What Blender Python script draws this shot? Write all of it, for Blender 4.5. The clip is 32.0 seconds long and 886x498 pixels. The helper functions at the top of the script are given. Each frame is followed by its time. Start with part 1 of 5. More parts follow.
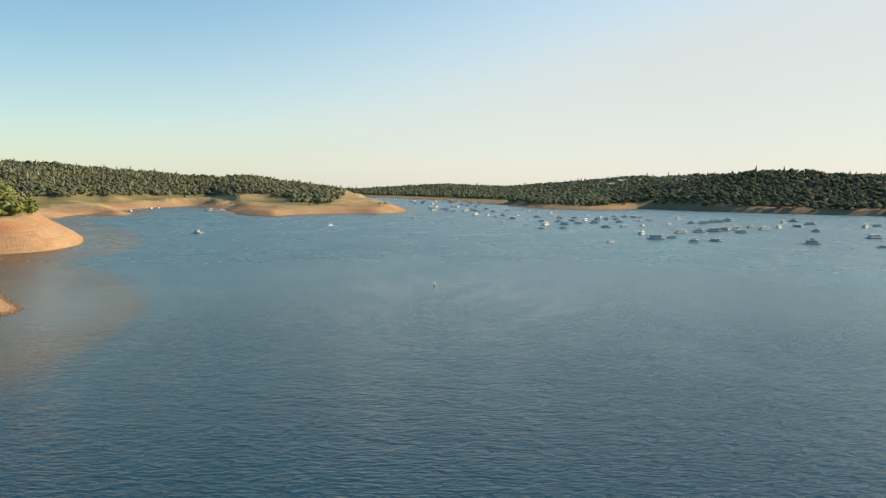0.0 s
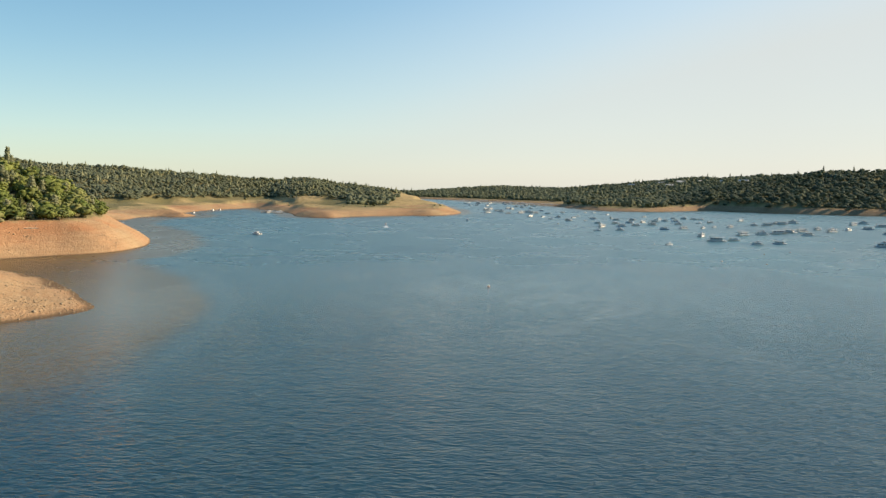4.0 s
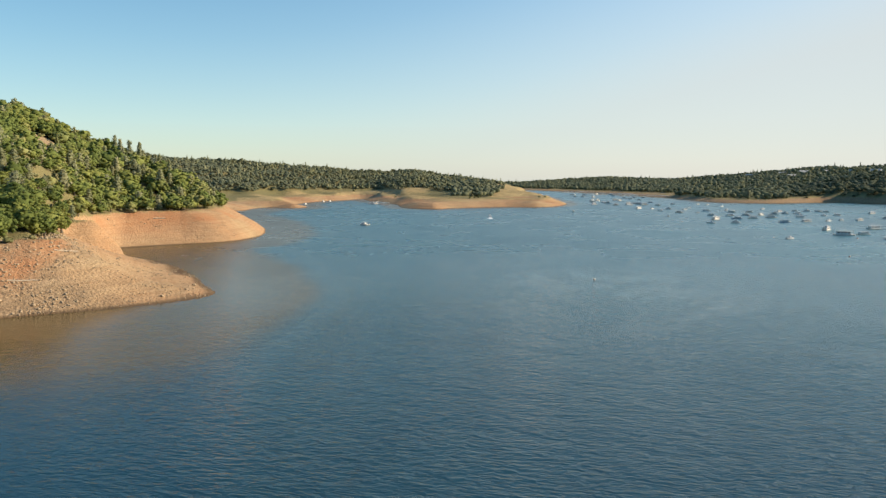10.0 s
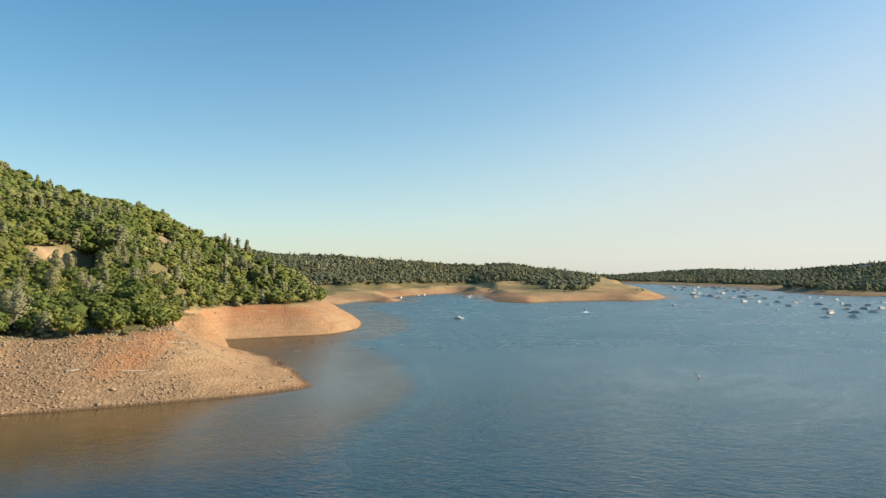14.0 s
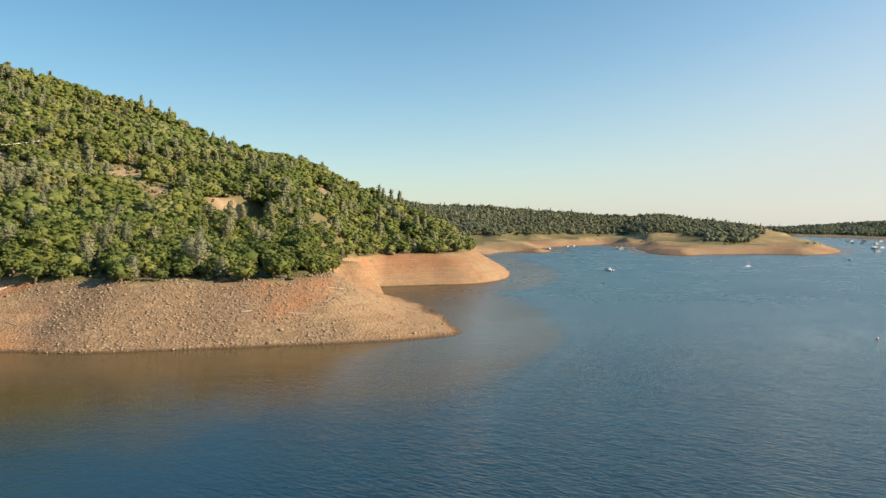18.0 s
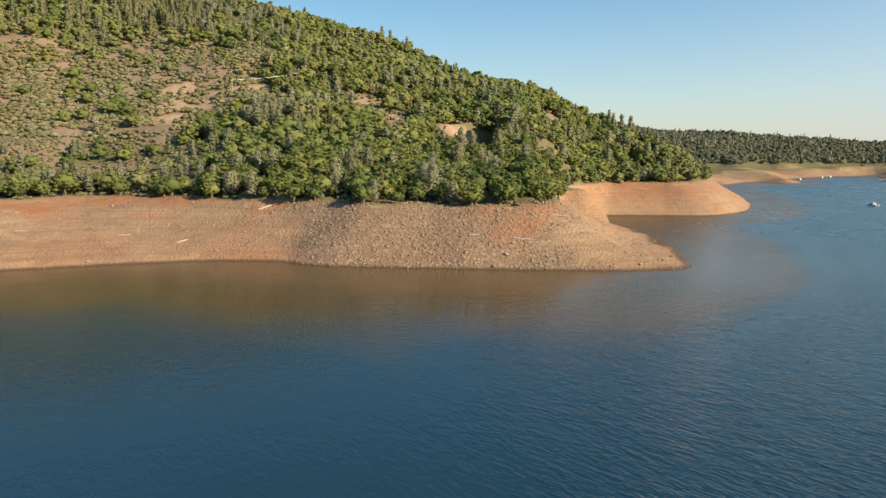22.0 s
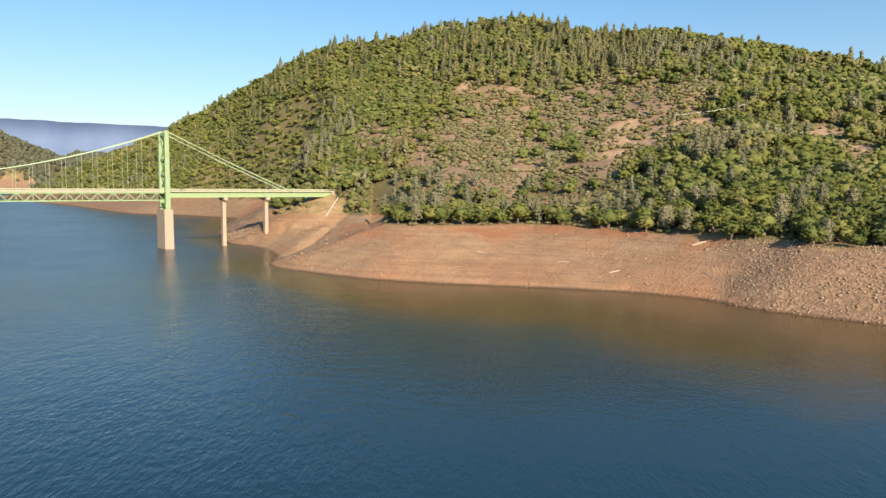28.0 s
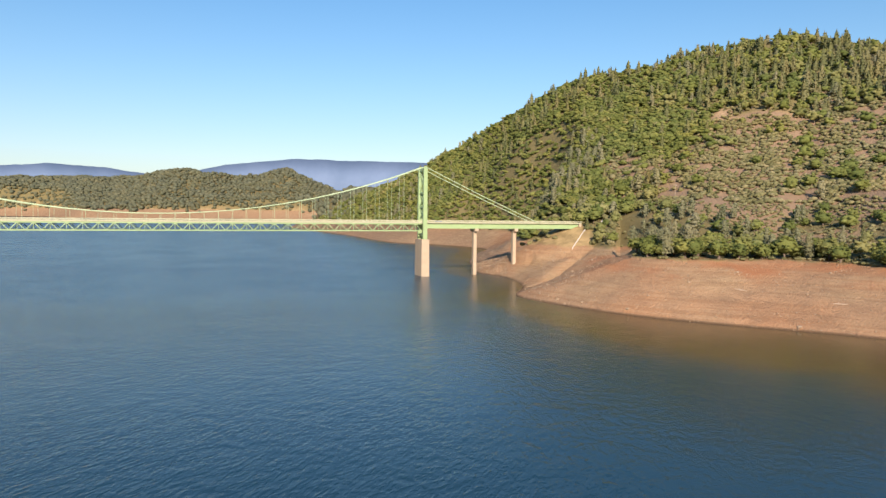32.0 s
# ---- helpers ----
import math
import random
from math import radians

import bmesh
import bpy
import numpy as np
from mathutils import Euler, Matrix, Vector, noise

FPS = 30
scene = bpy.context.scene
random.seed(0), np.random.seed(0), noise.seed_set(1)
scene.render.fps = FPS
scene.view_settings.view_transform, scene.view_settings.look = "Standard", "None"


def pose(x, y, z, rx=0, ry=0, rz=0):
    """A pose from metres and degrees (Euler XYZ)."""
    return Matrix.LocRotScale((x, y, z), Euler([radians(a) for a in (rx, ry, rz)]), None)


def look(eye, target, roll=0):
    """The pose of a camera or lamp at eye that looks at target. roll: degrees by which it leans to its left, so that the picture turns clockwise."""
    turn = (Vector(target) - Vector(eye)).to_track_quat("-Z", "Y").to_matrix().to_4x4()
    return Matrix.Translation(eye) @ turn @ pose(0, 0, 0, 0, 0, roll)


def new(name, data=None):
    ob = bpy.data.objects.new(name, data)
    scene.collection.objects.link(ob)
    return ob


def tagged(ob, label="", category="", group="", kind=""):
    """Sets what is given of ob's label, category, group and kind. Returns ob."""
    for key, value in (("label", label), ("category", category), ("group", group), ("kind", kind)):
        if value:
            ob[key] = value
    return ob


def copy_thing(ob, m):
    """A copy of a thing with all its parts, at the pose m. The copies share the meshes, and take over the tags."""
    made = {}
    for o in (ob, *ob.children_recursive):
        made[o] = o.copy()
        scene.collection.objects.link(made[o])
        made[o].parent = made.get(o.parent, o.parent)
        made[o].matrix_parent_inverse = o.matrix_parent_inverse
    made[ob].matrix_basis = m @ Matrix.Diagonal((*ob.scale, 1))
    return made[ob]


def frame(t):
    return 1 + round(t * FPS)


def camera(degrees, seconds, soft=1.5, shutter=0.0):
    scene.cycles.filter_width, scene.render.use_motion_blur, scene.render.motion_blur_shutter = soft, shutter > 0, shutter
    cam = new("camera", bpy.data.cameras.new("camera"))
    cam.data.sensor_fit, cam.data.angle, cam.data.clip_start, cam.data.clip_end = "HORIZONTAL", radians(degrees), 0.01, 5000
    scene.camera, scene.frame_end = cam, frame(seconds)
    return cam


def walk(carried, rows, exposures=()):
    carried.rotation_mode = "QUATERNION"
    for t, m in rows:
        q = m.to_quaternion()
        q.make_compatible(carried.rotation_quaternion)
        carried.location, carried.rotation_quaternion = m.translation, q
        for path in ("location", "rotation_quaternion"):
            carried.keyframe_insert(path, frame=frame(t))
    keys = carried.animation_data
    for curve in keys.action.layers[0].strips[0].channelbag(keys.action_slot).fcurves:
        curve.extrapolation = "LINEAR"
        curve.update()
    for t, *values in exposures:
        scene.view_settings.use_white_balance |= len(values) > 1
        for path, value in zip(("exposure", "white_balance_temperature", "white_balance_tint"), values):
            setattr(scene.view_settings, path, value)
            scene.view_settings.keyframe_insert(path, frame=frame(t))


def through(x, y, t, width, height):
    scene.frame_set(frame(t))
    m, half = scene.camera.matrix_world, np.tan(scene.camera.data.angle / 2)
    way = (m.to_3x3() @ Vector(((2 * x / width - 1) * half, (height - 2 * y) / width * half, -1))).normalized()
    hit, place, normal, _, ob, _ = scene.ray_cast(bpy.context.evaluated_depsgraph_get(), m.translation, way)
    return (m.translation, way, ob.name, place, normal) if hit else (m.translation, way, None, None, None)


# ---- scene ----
EYE = (0.0, 0.0, 42.0)

# seconds, turn to the left from +y, tilt up, roll (degrees); the camera hovers and turns on the spot
TURNS_A = (
    (0.0, 0.0, -5.09, 0.28), (0.5, 0.72, -5.07, 0.26), (1.0, 1.31, -5.06, 0.24), (1.5, 1.88, -5.04, 0.22),
    (2.0, 2.24, -5.03, 0.18), (2.5, 2.53, -5.01, 0.17), (4.5, 5.3, -4.93, 0.13), (5.0, 6.29, -4.92, 0.14),
    (5.5, 7.3, -4.89, 0.13), (6.0, 8.3, -4.87, 0.12), (6.5, 8.99, -4.86, 0.09), (7.0, 9.27, -4.86, 0.07),
    (7.5, 9.78, -4.86, 0.07), (8.0, 10.42, -4.85, 0.04), (8.5, 11.01, -4.87, 0.02), (9.0, 11.59, -5.29, 0.0),
    (9.5, 12.39, -5.64, -0.06), (10.0, 12.78, -5.64, -0.1), (10.5, 13.68, -5.13, -0.13), (11.0, 15.11, -2.11, -0.19),
    (11.5, 16.05, 1.18, -0.25), (12.0, 16.12, 1.2, -0.29), (12.5, 17.21, 1.21, -0.3), (13.0, 18.74, 1.23, -0.31),
)
TURNS_B = (
    (13.5, 19.68, 1.92, -0.35), (15.5, 21.26, 0.46, -0.51), (16.0, 21.5, -1.82, -0.5), (16.5, 23.33, -2.09, -0.43),
    (17.0, 26.99, -2.04, -0.32), (17.5, 30.01, -2.0, -0.23), (18.0, 32.21, -1.99, -0.19), (18.5, 33.8, -1.73, -0.19),
    (19.0, 35.36, -1.0, -0.2), (19.5, 36.89, -4.76, -0.21), (20.0, 38.45, -7.96, -0.22), (20.5, 40.02, -7.97, -0.18),
    (21.0, 43.62, -7.94, -0.07), (21.5, 46.93, -7.89, 0.02), (22.0, 50.22, -7.85, 0.11), (22.5, 52.86, -7.81, 0.18),
    (23.0, 55.21, -7.8, 0.22), (23.5, 57.55, -7.79, 0.25), (24.0, 60.06, -7.77, 0.31), (24.5, 63.83, -7.76, 0.38),
)
TURNS_C = (
    (25.0, 66.86, -7.76, 0.44), (25.5, 69.74, -7.76, 0.5), (26.0, 72.86, -7.76, 0.55), (26.5, 76.05, -7.79, 0.59),
    (28.5, 86.23, -4.01, 0.63), (29.0, 88.06, -2.91, 0.63), (29.5, 89.98, -2.79, 0.61), (30.0, 92.13, -2.85, 0.6),
    (30.5, 94.3, -2.88, 0.59), (31.0, 96.73, -2.91, 0.59), (31.5, 100.0, -2.93, 0.6), (32.0, 103.82, -2.99, 0.62),
)


def bearing(az, r, z=0.0):
    """The point r metres away in plan, az degrees to the left of +y."""
    a = radians(az)
    return Vector((-math.sin(a) * r, math.cos(a) * r, z))


def turned(az, el, roll):
    way = bearing(az, 100 * math.cos(radians(el)), 100 * math.sin(radians(el)))
    return look(EYE, Vector(EYE) + way, roll)


cam = camera(63.8, 32.0, soft=1.45)
walk(cam, [(t, turned(a, e, k)) for t, a, e, k in TURNS_A + TURNS_B + TURNS_C],
     exposures=((0.0, 1.0, 7300, 9), (8.0, 0.97, 7100, 8), (12.0, 0.95, 6900, 8), (19.0, 0.91, 7000, 11), (24.0, 0.84, 6700, 16), (28.5, 0.97, 6750, 20), (32.0, 0.9, 6650, 21)))

# ---- light ----
SUN_AZ, SUN_EL = -73.0, 24.0
world = bpy.data.worlds.new("sky")
scene.world = world
world.use_nodes = True
wt = world.node_tree
sky = wt.nodes.new("ShaderNodeTexSky")
sky.sky_type, sky.sun_disc = "NISHITA", False
sky.sun_elevation, sky.sun_rotation = radians(SUN_EL), radians(-SUN_AZ)
sky.altitude, sky.air_density, sky.dust_density, sky.ozone_density = 300, 1.0, 0.5, 2.2
back = wt.nodes["Background"]
tone = wt.nodes.new("ShaderNodeHueSaturation")
tone.inputs["Hue"].default_value, tone.inputs["Saturation"].default_value = 0.492, 1.3
wt.links.new(sky.outputs[0], tone.inputs["Color"])
# a veil of dry haze, thick along the horizon and towards the sun
way = wt.nodes.new("ShaderNodeTexCoord")
axes = wt.nodes.new("ShaderNodeSeparateXYZ")
wt.links.new(way.outputs["Generated"], axes.inputs[0])
sunward = wt.nodes.new("ShaderNodeVectorMath")
sunward.operation = "DOT_PRODUCT"
wt.links.new(way.outputs["Generated"], sunward.inputs[0])
sunward.inputs[1].default_value = (-math.sin(radians(SUN_AZ)), math.cos(radians(SUN_AZ)), 0.0)
climb = wt.nodes.new("ShaderNodeMapRange")
climb.interpolation_type = "SMOOTHSTEP"
wt.links.new(sunward.outputs["Value"], climb.inputs[0])
for k, v in enumerate((-0.3, 1.05, 0.02, -0.24), 1):
    climb.inputs[k].default_value = v
lowered = wt.nodes.new("ShaderNodeMath")
wt.links.new(axes.outputs["Z"], lowered.inputs[0])
wt.links.new(climb.outputs[0], lowered.inputs[1])
depth = wt.nodes.new("ShaderNodeValToRGB")
wt.links.new(lowered.outputs[0], depth.inputs[0])
depth.color_ramp.interpolation = "B_SPLINE"
for place, amount in ((0.08, 0.66), (0.2, 0.3)):
    depth.color_ramp.elements.new(place).color = (amount, amount, amount, 1)
depth.color_ramp.elements[0].color = (0.95, 0.95, 0.95, 1)
depth.color_ramp.elements[-1].position, depth.color_ramp.elements[-1].color = 0.42, (0.0, 0.0, 0.0, 1)
fade = wt.nodes.new("ShaderNodeMapRange")
wt.links.new(sunward.outputs["Value"], fade.inputs[0])
for k, v in enumerate((-0.7, 0.5, 0.70, 0.95), 1):
    fade.inputs[k].default_value = v
wt.links.new(fade.outputs[0], tone.inputs["Value"])
thick = wt.nodes.new("ShaderNodeMapRange")
wt.links.new(sunward.outputs["Value"], thick.inputs[0])
for k, v in enumerate((-0.6, 0.6, 0.62, 1.0), 1):
    thick.inputs[k].default_value = v
amount = wt.nodes.new("ShaderNodeMath")
amount.operation = "MULTIPLY"
wt.links.new(depth.outputs[0], amount.inputs[0])
wt.links.new(thick.outputs[0], amount.inputs[1])
veil = wt.nodes.new("ShaderNodeMixRGB")
glow = wt.nodes.new("ShaderNodeMixRGB")
glow.inputs[1].default_value, glow.inputs[2].default_value = (2.0, 2.6, 2.75, 1), (2.95, 3.15, 3.3, 1)
side = wt.nodes.new("ShaderNodeMapRange")
side.interpolation_type = "SMOOTHSTEP"
wt.links.new(sunward.outputs["Value"], side.inputs[0])
side.inputs[1].default_value, side.inputs[2].default_value = -0.75, 0.45
wt.links.new(side.outputs[0], glow.inputs[0])
wt.links.new(glow.outputs[0], veil.inputs[2])
wt.links.new(amount.outputs[0], veil.inputs[0])
wt.links.new(tone.outputs[0], veil.inputs[1])
wt.links.new(veil.outputs[0], back.inputs[0])
back.inputs[1].default_value = 0.118
sun_data = bpy.data.lights.new("sun", "SUN")
sun_data.energy, sun_data.angle, sun_data.color = 4.2, radians(0.53), (1.0, 0.84, 0.64)
sun = new("sun", sun_data)
sun.matrix_world = look(bearing(SUN_AZ, 900, 900 * math.tan(radians(SUN_EL))), (0, 0, 0))


# ---- node helpers ----
def fresh(name, rough=0.8, metal=0.0, spec=0.3):
    m = bpy.data.materials.new(name)
    m.use_nodes = True
    nt = m.node_tree
    b = nt.nodes["Principled BSDF"]
    b.inputs["Roughness"].default_value = rough
    b.inputs["Metallic"].default_value = metal
    b.inputs["Specular IOR Level"].default_value = spec
    return m, nt, b


def plug(nt, sock, value):
    if isinstance(value, bpy.types.NodeSocket):
        nt.links.new(value, sock)
    elif isinstance(value, tuple) and len(value) == 3 and sock.type == "RGBA":
        sock.default_value = (*value, 1)
    else:
        sock.default_value = value


def position(nt, scale=(1, 1, 1)):
    g = nt.nodes.new("ShaderNodeNewGeometry")
    m = nt.nodes.new("ShaderNodeMapping")
    nt.links.new(g.outputs["Position"], m.inputs["Vector"])
    m.inputs["Scale"].default_value = scale
    return m.outputs[0]


def local(nt):
    return nt.nodes.new("ShaderNodeTexCoord").outputs["Object"]


def noisy(nt, vec, scale, detail=4.0, rough=0.6, warp=0.0):
    n = nt.nodes.new("ShaderNodeTexNoise")
    nt.links.new(vec, n.inputs["Vector"])
    n.inputs["Scale"].default_value, n.inputs["Detail"].default_value = scale, detail
    n.inputs["Roughness"].default_value, n.inputs["Distortion"].default_value = rough, warp
    return n.outputs["Fac"]


def cells(nt, vec, scale):
    n = nt.nodes.new("ShaderNodeTexVoronoi")
    nt.links.new(vec, n.inputs["Vector"])
    n.inputs["Scale"].default_value = scale
    return n.outputs["Distance"], n.outputs["Color"]


def ramp(nt, fac, *stops):
    n = nt.nodes.new("ShaderNodeValToRGB")
    nt.links.new(fac, n.inputs[0])
    e = n.color_ramp.elements
    while len(e) < len(stops):
        e.new(0.5)
    for k, (p, c) in enumerate(stops):
        e[k].position = p
        e[k].color = (*c, 1) if isinstance(c, tuple) else (c, c, c, 1)
    return n.outputs[0]


def mixed(nt, fac, a, b, blend="MIX"):
    n = nt.nodes.new("ShaderNodeMixRGB")
    n.blend_type = blend
    for s, v in zip(n.inputs, (fac, a, b)):
        plug(nt, s, v)
    return n.outputs[0]


def calc(nt, op, a, b=0.0, c=0.0):
    n = nt.nodes.new("ShaderNodeMath")
    n.operation = op
    for s, v in zip(n.inputs, (a, b, c)):
        plug(nt, s, v)
    return n.outputs[0]


def between(nt, v, lo, hi):
    n = nt.nodes.new("ShaderNodeMapRange")
    n.interpolation_type = "SMOOTHSTEP"
    for s, x in zip(n.inputs, (v, lo, hi, 0.0, 1.0)):
        plug(nt, s, x)
    return n.outputs[0]


def bumped(nt, b, height, strength, dist, normal=None):
    n = nt.nodes.new("ShaderNodeBump")
    n.inputs["Strength"].default_value, n.inputs["Distance"].default_value = strength, dist
    nt.links.new(height, n.inputs["Height"])
    if normal is not None:
        nt.links.new(normal, n.inputs["Normal"])
    if b is not None:
        nt.links.new(n.outputs[0], b.inputs["Normal"])
    return n.outputs[0]


def field(nt, name):
    n = nt.nodes.new("ShaderNodeAttribute")
    n.attribute_name = name
    return n.outputs["Fac"]


# ---- materials ----
POOL = 19.5   # the lake's full level above today's water: below it the banks are bare


def ground_material():
    m, nt, b = fresh("soil", 0.95, 0, 0.1)
    p = position(nt)
    wide, mid, fine = noisy(nt, p, 0.012, 3, 0.55), noisy(nt, p, 0.11, 5, 0.65, 0.4), noisy(nt, p, 1.1, 4, 0.7)
    layers = noisy(nt, position(nt, (0.012, 0.012, 1.1)), 1.0, 4, 0.65)
    stones = cells(nt, p, 0.9)[0]
    z = nt.nodes.new("ShaderNodeSeparateXYZ")
    nt.links.new(p, z.inputs[0])
    z = z.outputs["Z"]
    clay = ramp(nt, wide, (0.34, (0.415, 0.305, 0.175)), (0.5, (0.405, 0.258, 0.145)), (0.68, (0.385, 0.212, 0.110)))
    clay = mixed(nt, calc(nt, "MULTIPLY", field(nt, "rubble"), 0.6), clay, (0.36, 0.275, 0.178))
    clay = mixed(nt, ramp(nt, layers, (0.46, 0.0), (0.6, 0.5)), clay, mixed(nt, 1.0, clay, (0.74, 0.64, 0.56), "MULTIPLY"))
    clay = mixed(nt, ramp(nt, mid, (0.35, 0.55), (0.62, 0.0)), clay, (0.23, 0.15, 0.09))
    clay = mixed(nt, ramp(nt, fine, (0.52, 0.0), (0.72, 0.5)), clay, (0.44, 0.33, 0.215))
    clay = mixed(nt, ramp(nt, stones, (0.12, 0.6), (0.34, 0.0)), clay, mixed(nt, 0.7, clay, (0.62, 0.55, 0.5), "MULTIPLY"))
    rocks = cells(nt, p, 0.42)[0]
    lumps = calc(nt, "MULTIPLY", field(nt, "rubble"), ramp(nt, rocks, (0.2, 0.0), (0.6, 0.6)))
    clay = mixed(nt, lumps, clay, (0.185, 0.125, 0.075))
    red = calc(nt, "MULTIPLY", field(nt, "red"), ramp(nt, noisy(nt, p, 0.06, 4, 0.65), (0.3, 0.1), (0.6, 0.85)))
    clay = mixed(nt, red, clay, (0.37, 0.165, 0.078))
    clay = mixed(nt, between(nt, z, 0.9, 0.15), clay, (0.13, 0.085, 0.05))
    grass = ramp(nt, mid, (0.3, (0.19, 0.148, 0.072)), (0.5, (0.31, 0.235, 0.118)), (0.68, (0.42, 0.315, 0.16)))
    duff = mixed(nt, field(nt, "wood"), grass, mixed(nt, fine, (0.12, 0.115, 0.052), (0.22, 0.185, 0.092)))
    duff = mixed(nt, field(nt, "scrub"), duff, mixed(nt, mid, (0.285, 0.195, 0.135), (0.24, 0.185, 0.11)))
    duff = mixed(nt, field(nt, "bare"), duff, ramp(nt, fine, (0.3, (0.34, 0.235, 0.14)), (0.7, (0.46, 0.34, 0.21))))
    edge = calc(nt, "ADD", calc(nt, "SUBTRACT", z, field(nt, "brink")), calc(nt, "MULTIPLY", calc(nt, "SUBTRACT", mid, 0.5), 7.0))
    plug(nt, b.inputs["Base Color"], mixed(nt, between(nt, edge, -0.6, 1.2), clay, duff))
    height = calc(nt, "ADD", calc(nt, "MULTIPLY", fine, 0.5), calc(nt, "ADD", mid, calc(nt, "MULTIPLY", stones, -0.35)))
    bumped(nt, b, height, 0.9, 0.9)
    return m


def water_material():
    m, nt, b = fresh("lake_water", 0.06, 0, 0.5)
    b.inputs["IOR"].default_value = 1.33
    p = position(nt)
    silt, gust = field(nt, "silt"), noisy(nt, position(nt, (1, 0.55, 1)), 0.009, 2, 0.5, 0.3)
    curl = noisy(nt, p, 0.02, 4, 0.6, 0.8)
    cloud = between(nt, calc(nt, "ADD", silt, calc(nt, "MULTIPLY", calc(nt, "SUBTRACT", curl, 0.5), 0.4)), 0.16, 0.52)
    deep = mixed(nt, curl, (0.009, 0.034, 0.052), (0.014, 0.048, 0.066))
    deep = mixed(nt, calc(nt, "MULTIPLY", field(nt, "open"), ramp(nt, gust, (0.3, 0.65), (0.65, 1.0))), deep, (0.052, 0.150, 0.185))   # brighter teal on the open basin stands in for reflected sky
    c = mixed(nt, cloud, deep, (0.088, 0.061, 0.022))
    # thin lines of pale scum drawn out by the wind
    drift = noisy(nt, position(nt, (1.0, 0.6, 1)), 0.0085, 5, 0.6, 0.9)
    line = ramp(nt, calc(nt, "ABSOLUTE", calc(nt, "SUBTRACT", drift, 0.5)), (0.0, 1.0), (0.028, 0.0))
    patch = ramp(nt, noisy(nt, p, 0.006, 2, 0.5), (0.42, 0.0), (0.62, 1.0))
    rim = calc(nt, "MULTIPLY", between(nt, silt, 0.03, 0.10), between(nt, silt, 0.2, 0.12))
    scum = calc(nt, "MAXIMUM", calc(nt, "MULTIPLY", line, patch), calc(nt, "MULTIPLY", rim, ramp(nt, curl, (0.4, 0.1), (0.6, 0.8))))
    scum = calc(nt, "MULTIPLY", scum, ramp(nt, noisy(nt, p, 0.25, 4, 0.7), (0.35, 0.15), (0.65, 1.0)))
    plug(nt, b.inputs["Base Color"], mixed(nt, calc(nt, "MULTIPLY", calc(nt, "MULTIPLY", scum, field(nt, "open")), 0.5), c, (0.26, 0.30, 0.31)))
    wind = calc(nt, "MULTIPLY", ramp(nt, gust, (0.3, 0.75), (0.6, 1.0)), field(nt, "breeze"))
    calm = calc(nt, "MULTIPLY", wind, calc(nt, "SUBTRACT", 1.0, calc(nt, "MULTIPLY", silt, 0.7)))
    waves = None
    for lay, size, high in ((0.34, 2.5, 0.12), (0.38, 1.1, 0.28), (0.7, 0.40, 0.30), (0.9, 0.13, 0.4)):
        w = nt.nodes.new("ShaderNodeMapping")
        nt.links.new(p, w.inputs["Vector"])
        w.inputs["Scale"].default_value, w.inputs["Rotation"].default_value = (lay, 1, 1), (0, 0, 0.12 + 0.2 * size)
        n = calc(nt, "MULTIPLY", calc(nt, "SUBTRACT", noisy(nt, w.outputs[0], size, 2, 0.5, 0.35), 0.5), high)
        waves = n if waves is None else calc(nt, "ADD", waves, n)
    bumped(nt, b, calc(nt, "MULTIPLY", waves, calm), 1.0, 1.0)
    plug(nt, b.inputs["Roughness"], calc(nt, "ADD", field(nt, "chop"), ramp(nt, curl, (0.4, 0.0), (0.65, 0.04))))
    return m


def leaf_material(name, dark, mid, light, grain=1.3, through=0.4):
    """Foliage: each plant has its own tone, each clump of leaves its own shade."""
    m, nt, b = fresh(name, 0.8, 0, 0.12)
    p = position(nt)
    g = nt.nodes.new("ShaderNodeNewGeometry")
    own = calc(nt, "FRACT", calc(nt, "ADD", field(nt, "tint"), nt.nodes.new("ShaderNodeObjectInfo").outputs["Random"]))
    c = ramp(nt, own, (0.0, dark), (0.5, mid), (1.0, light))
    c = mixed(nt, 0.8, c, ramp(nt, g.outputs["Random Per Island"], (0.0, 0.84), (1.0, 1.16)), "MULTIPLY")
    leaves = noisy(nt, p, grain, 3, 0.7)
    c = mixed(nt, 0.85, c, ramp(nt, leaves, (0.3, 0.8), (0.7, 1.22)), "MULTIPLY")
    stand = noisy(nt, p, 0.013, 2, 0.5)
    c = mixed(nt, ramp(nt, stand, (0.4, 0.0), (0.65, 0.4)), c, mixed(nt, 1.0, c, (1.2, 1.03, 0.75), "MULTIPLY"))
    plug(nt, b.inputs["Base Color"], c)
    bumped(nt, b, leaves, 0.5, 0.5)
    soft = nt.nodes.new("ShaderNodeBsdfTranslucent")
    nt.links.new(c, soft.inputs[0])
    add = nt.nodes.new("ShaderNodeMixShader")
    add.inputs[0].default_value = through
    out = nt.nodes["Material Output"]
    nt.links.new(b.outputs[0], add.inputs[1])
    nt.links.new(soft.outputs[0], add.inputs[2])
    nt.links.new(add.outputs[0], out.inputs[0])
    return m


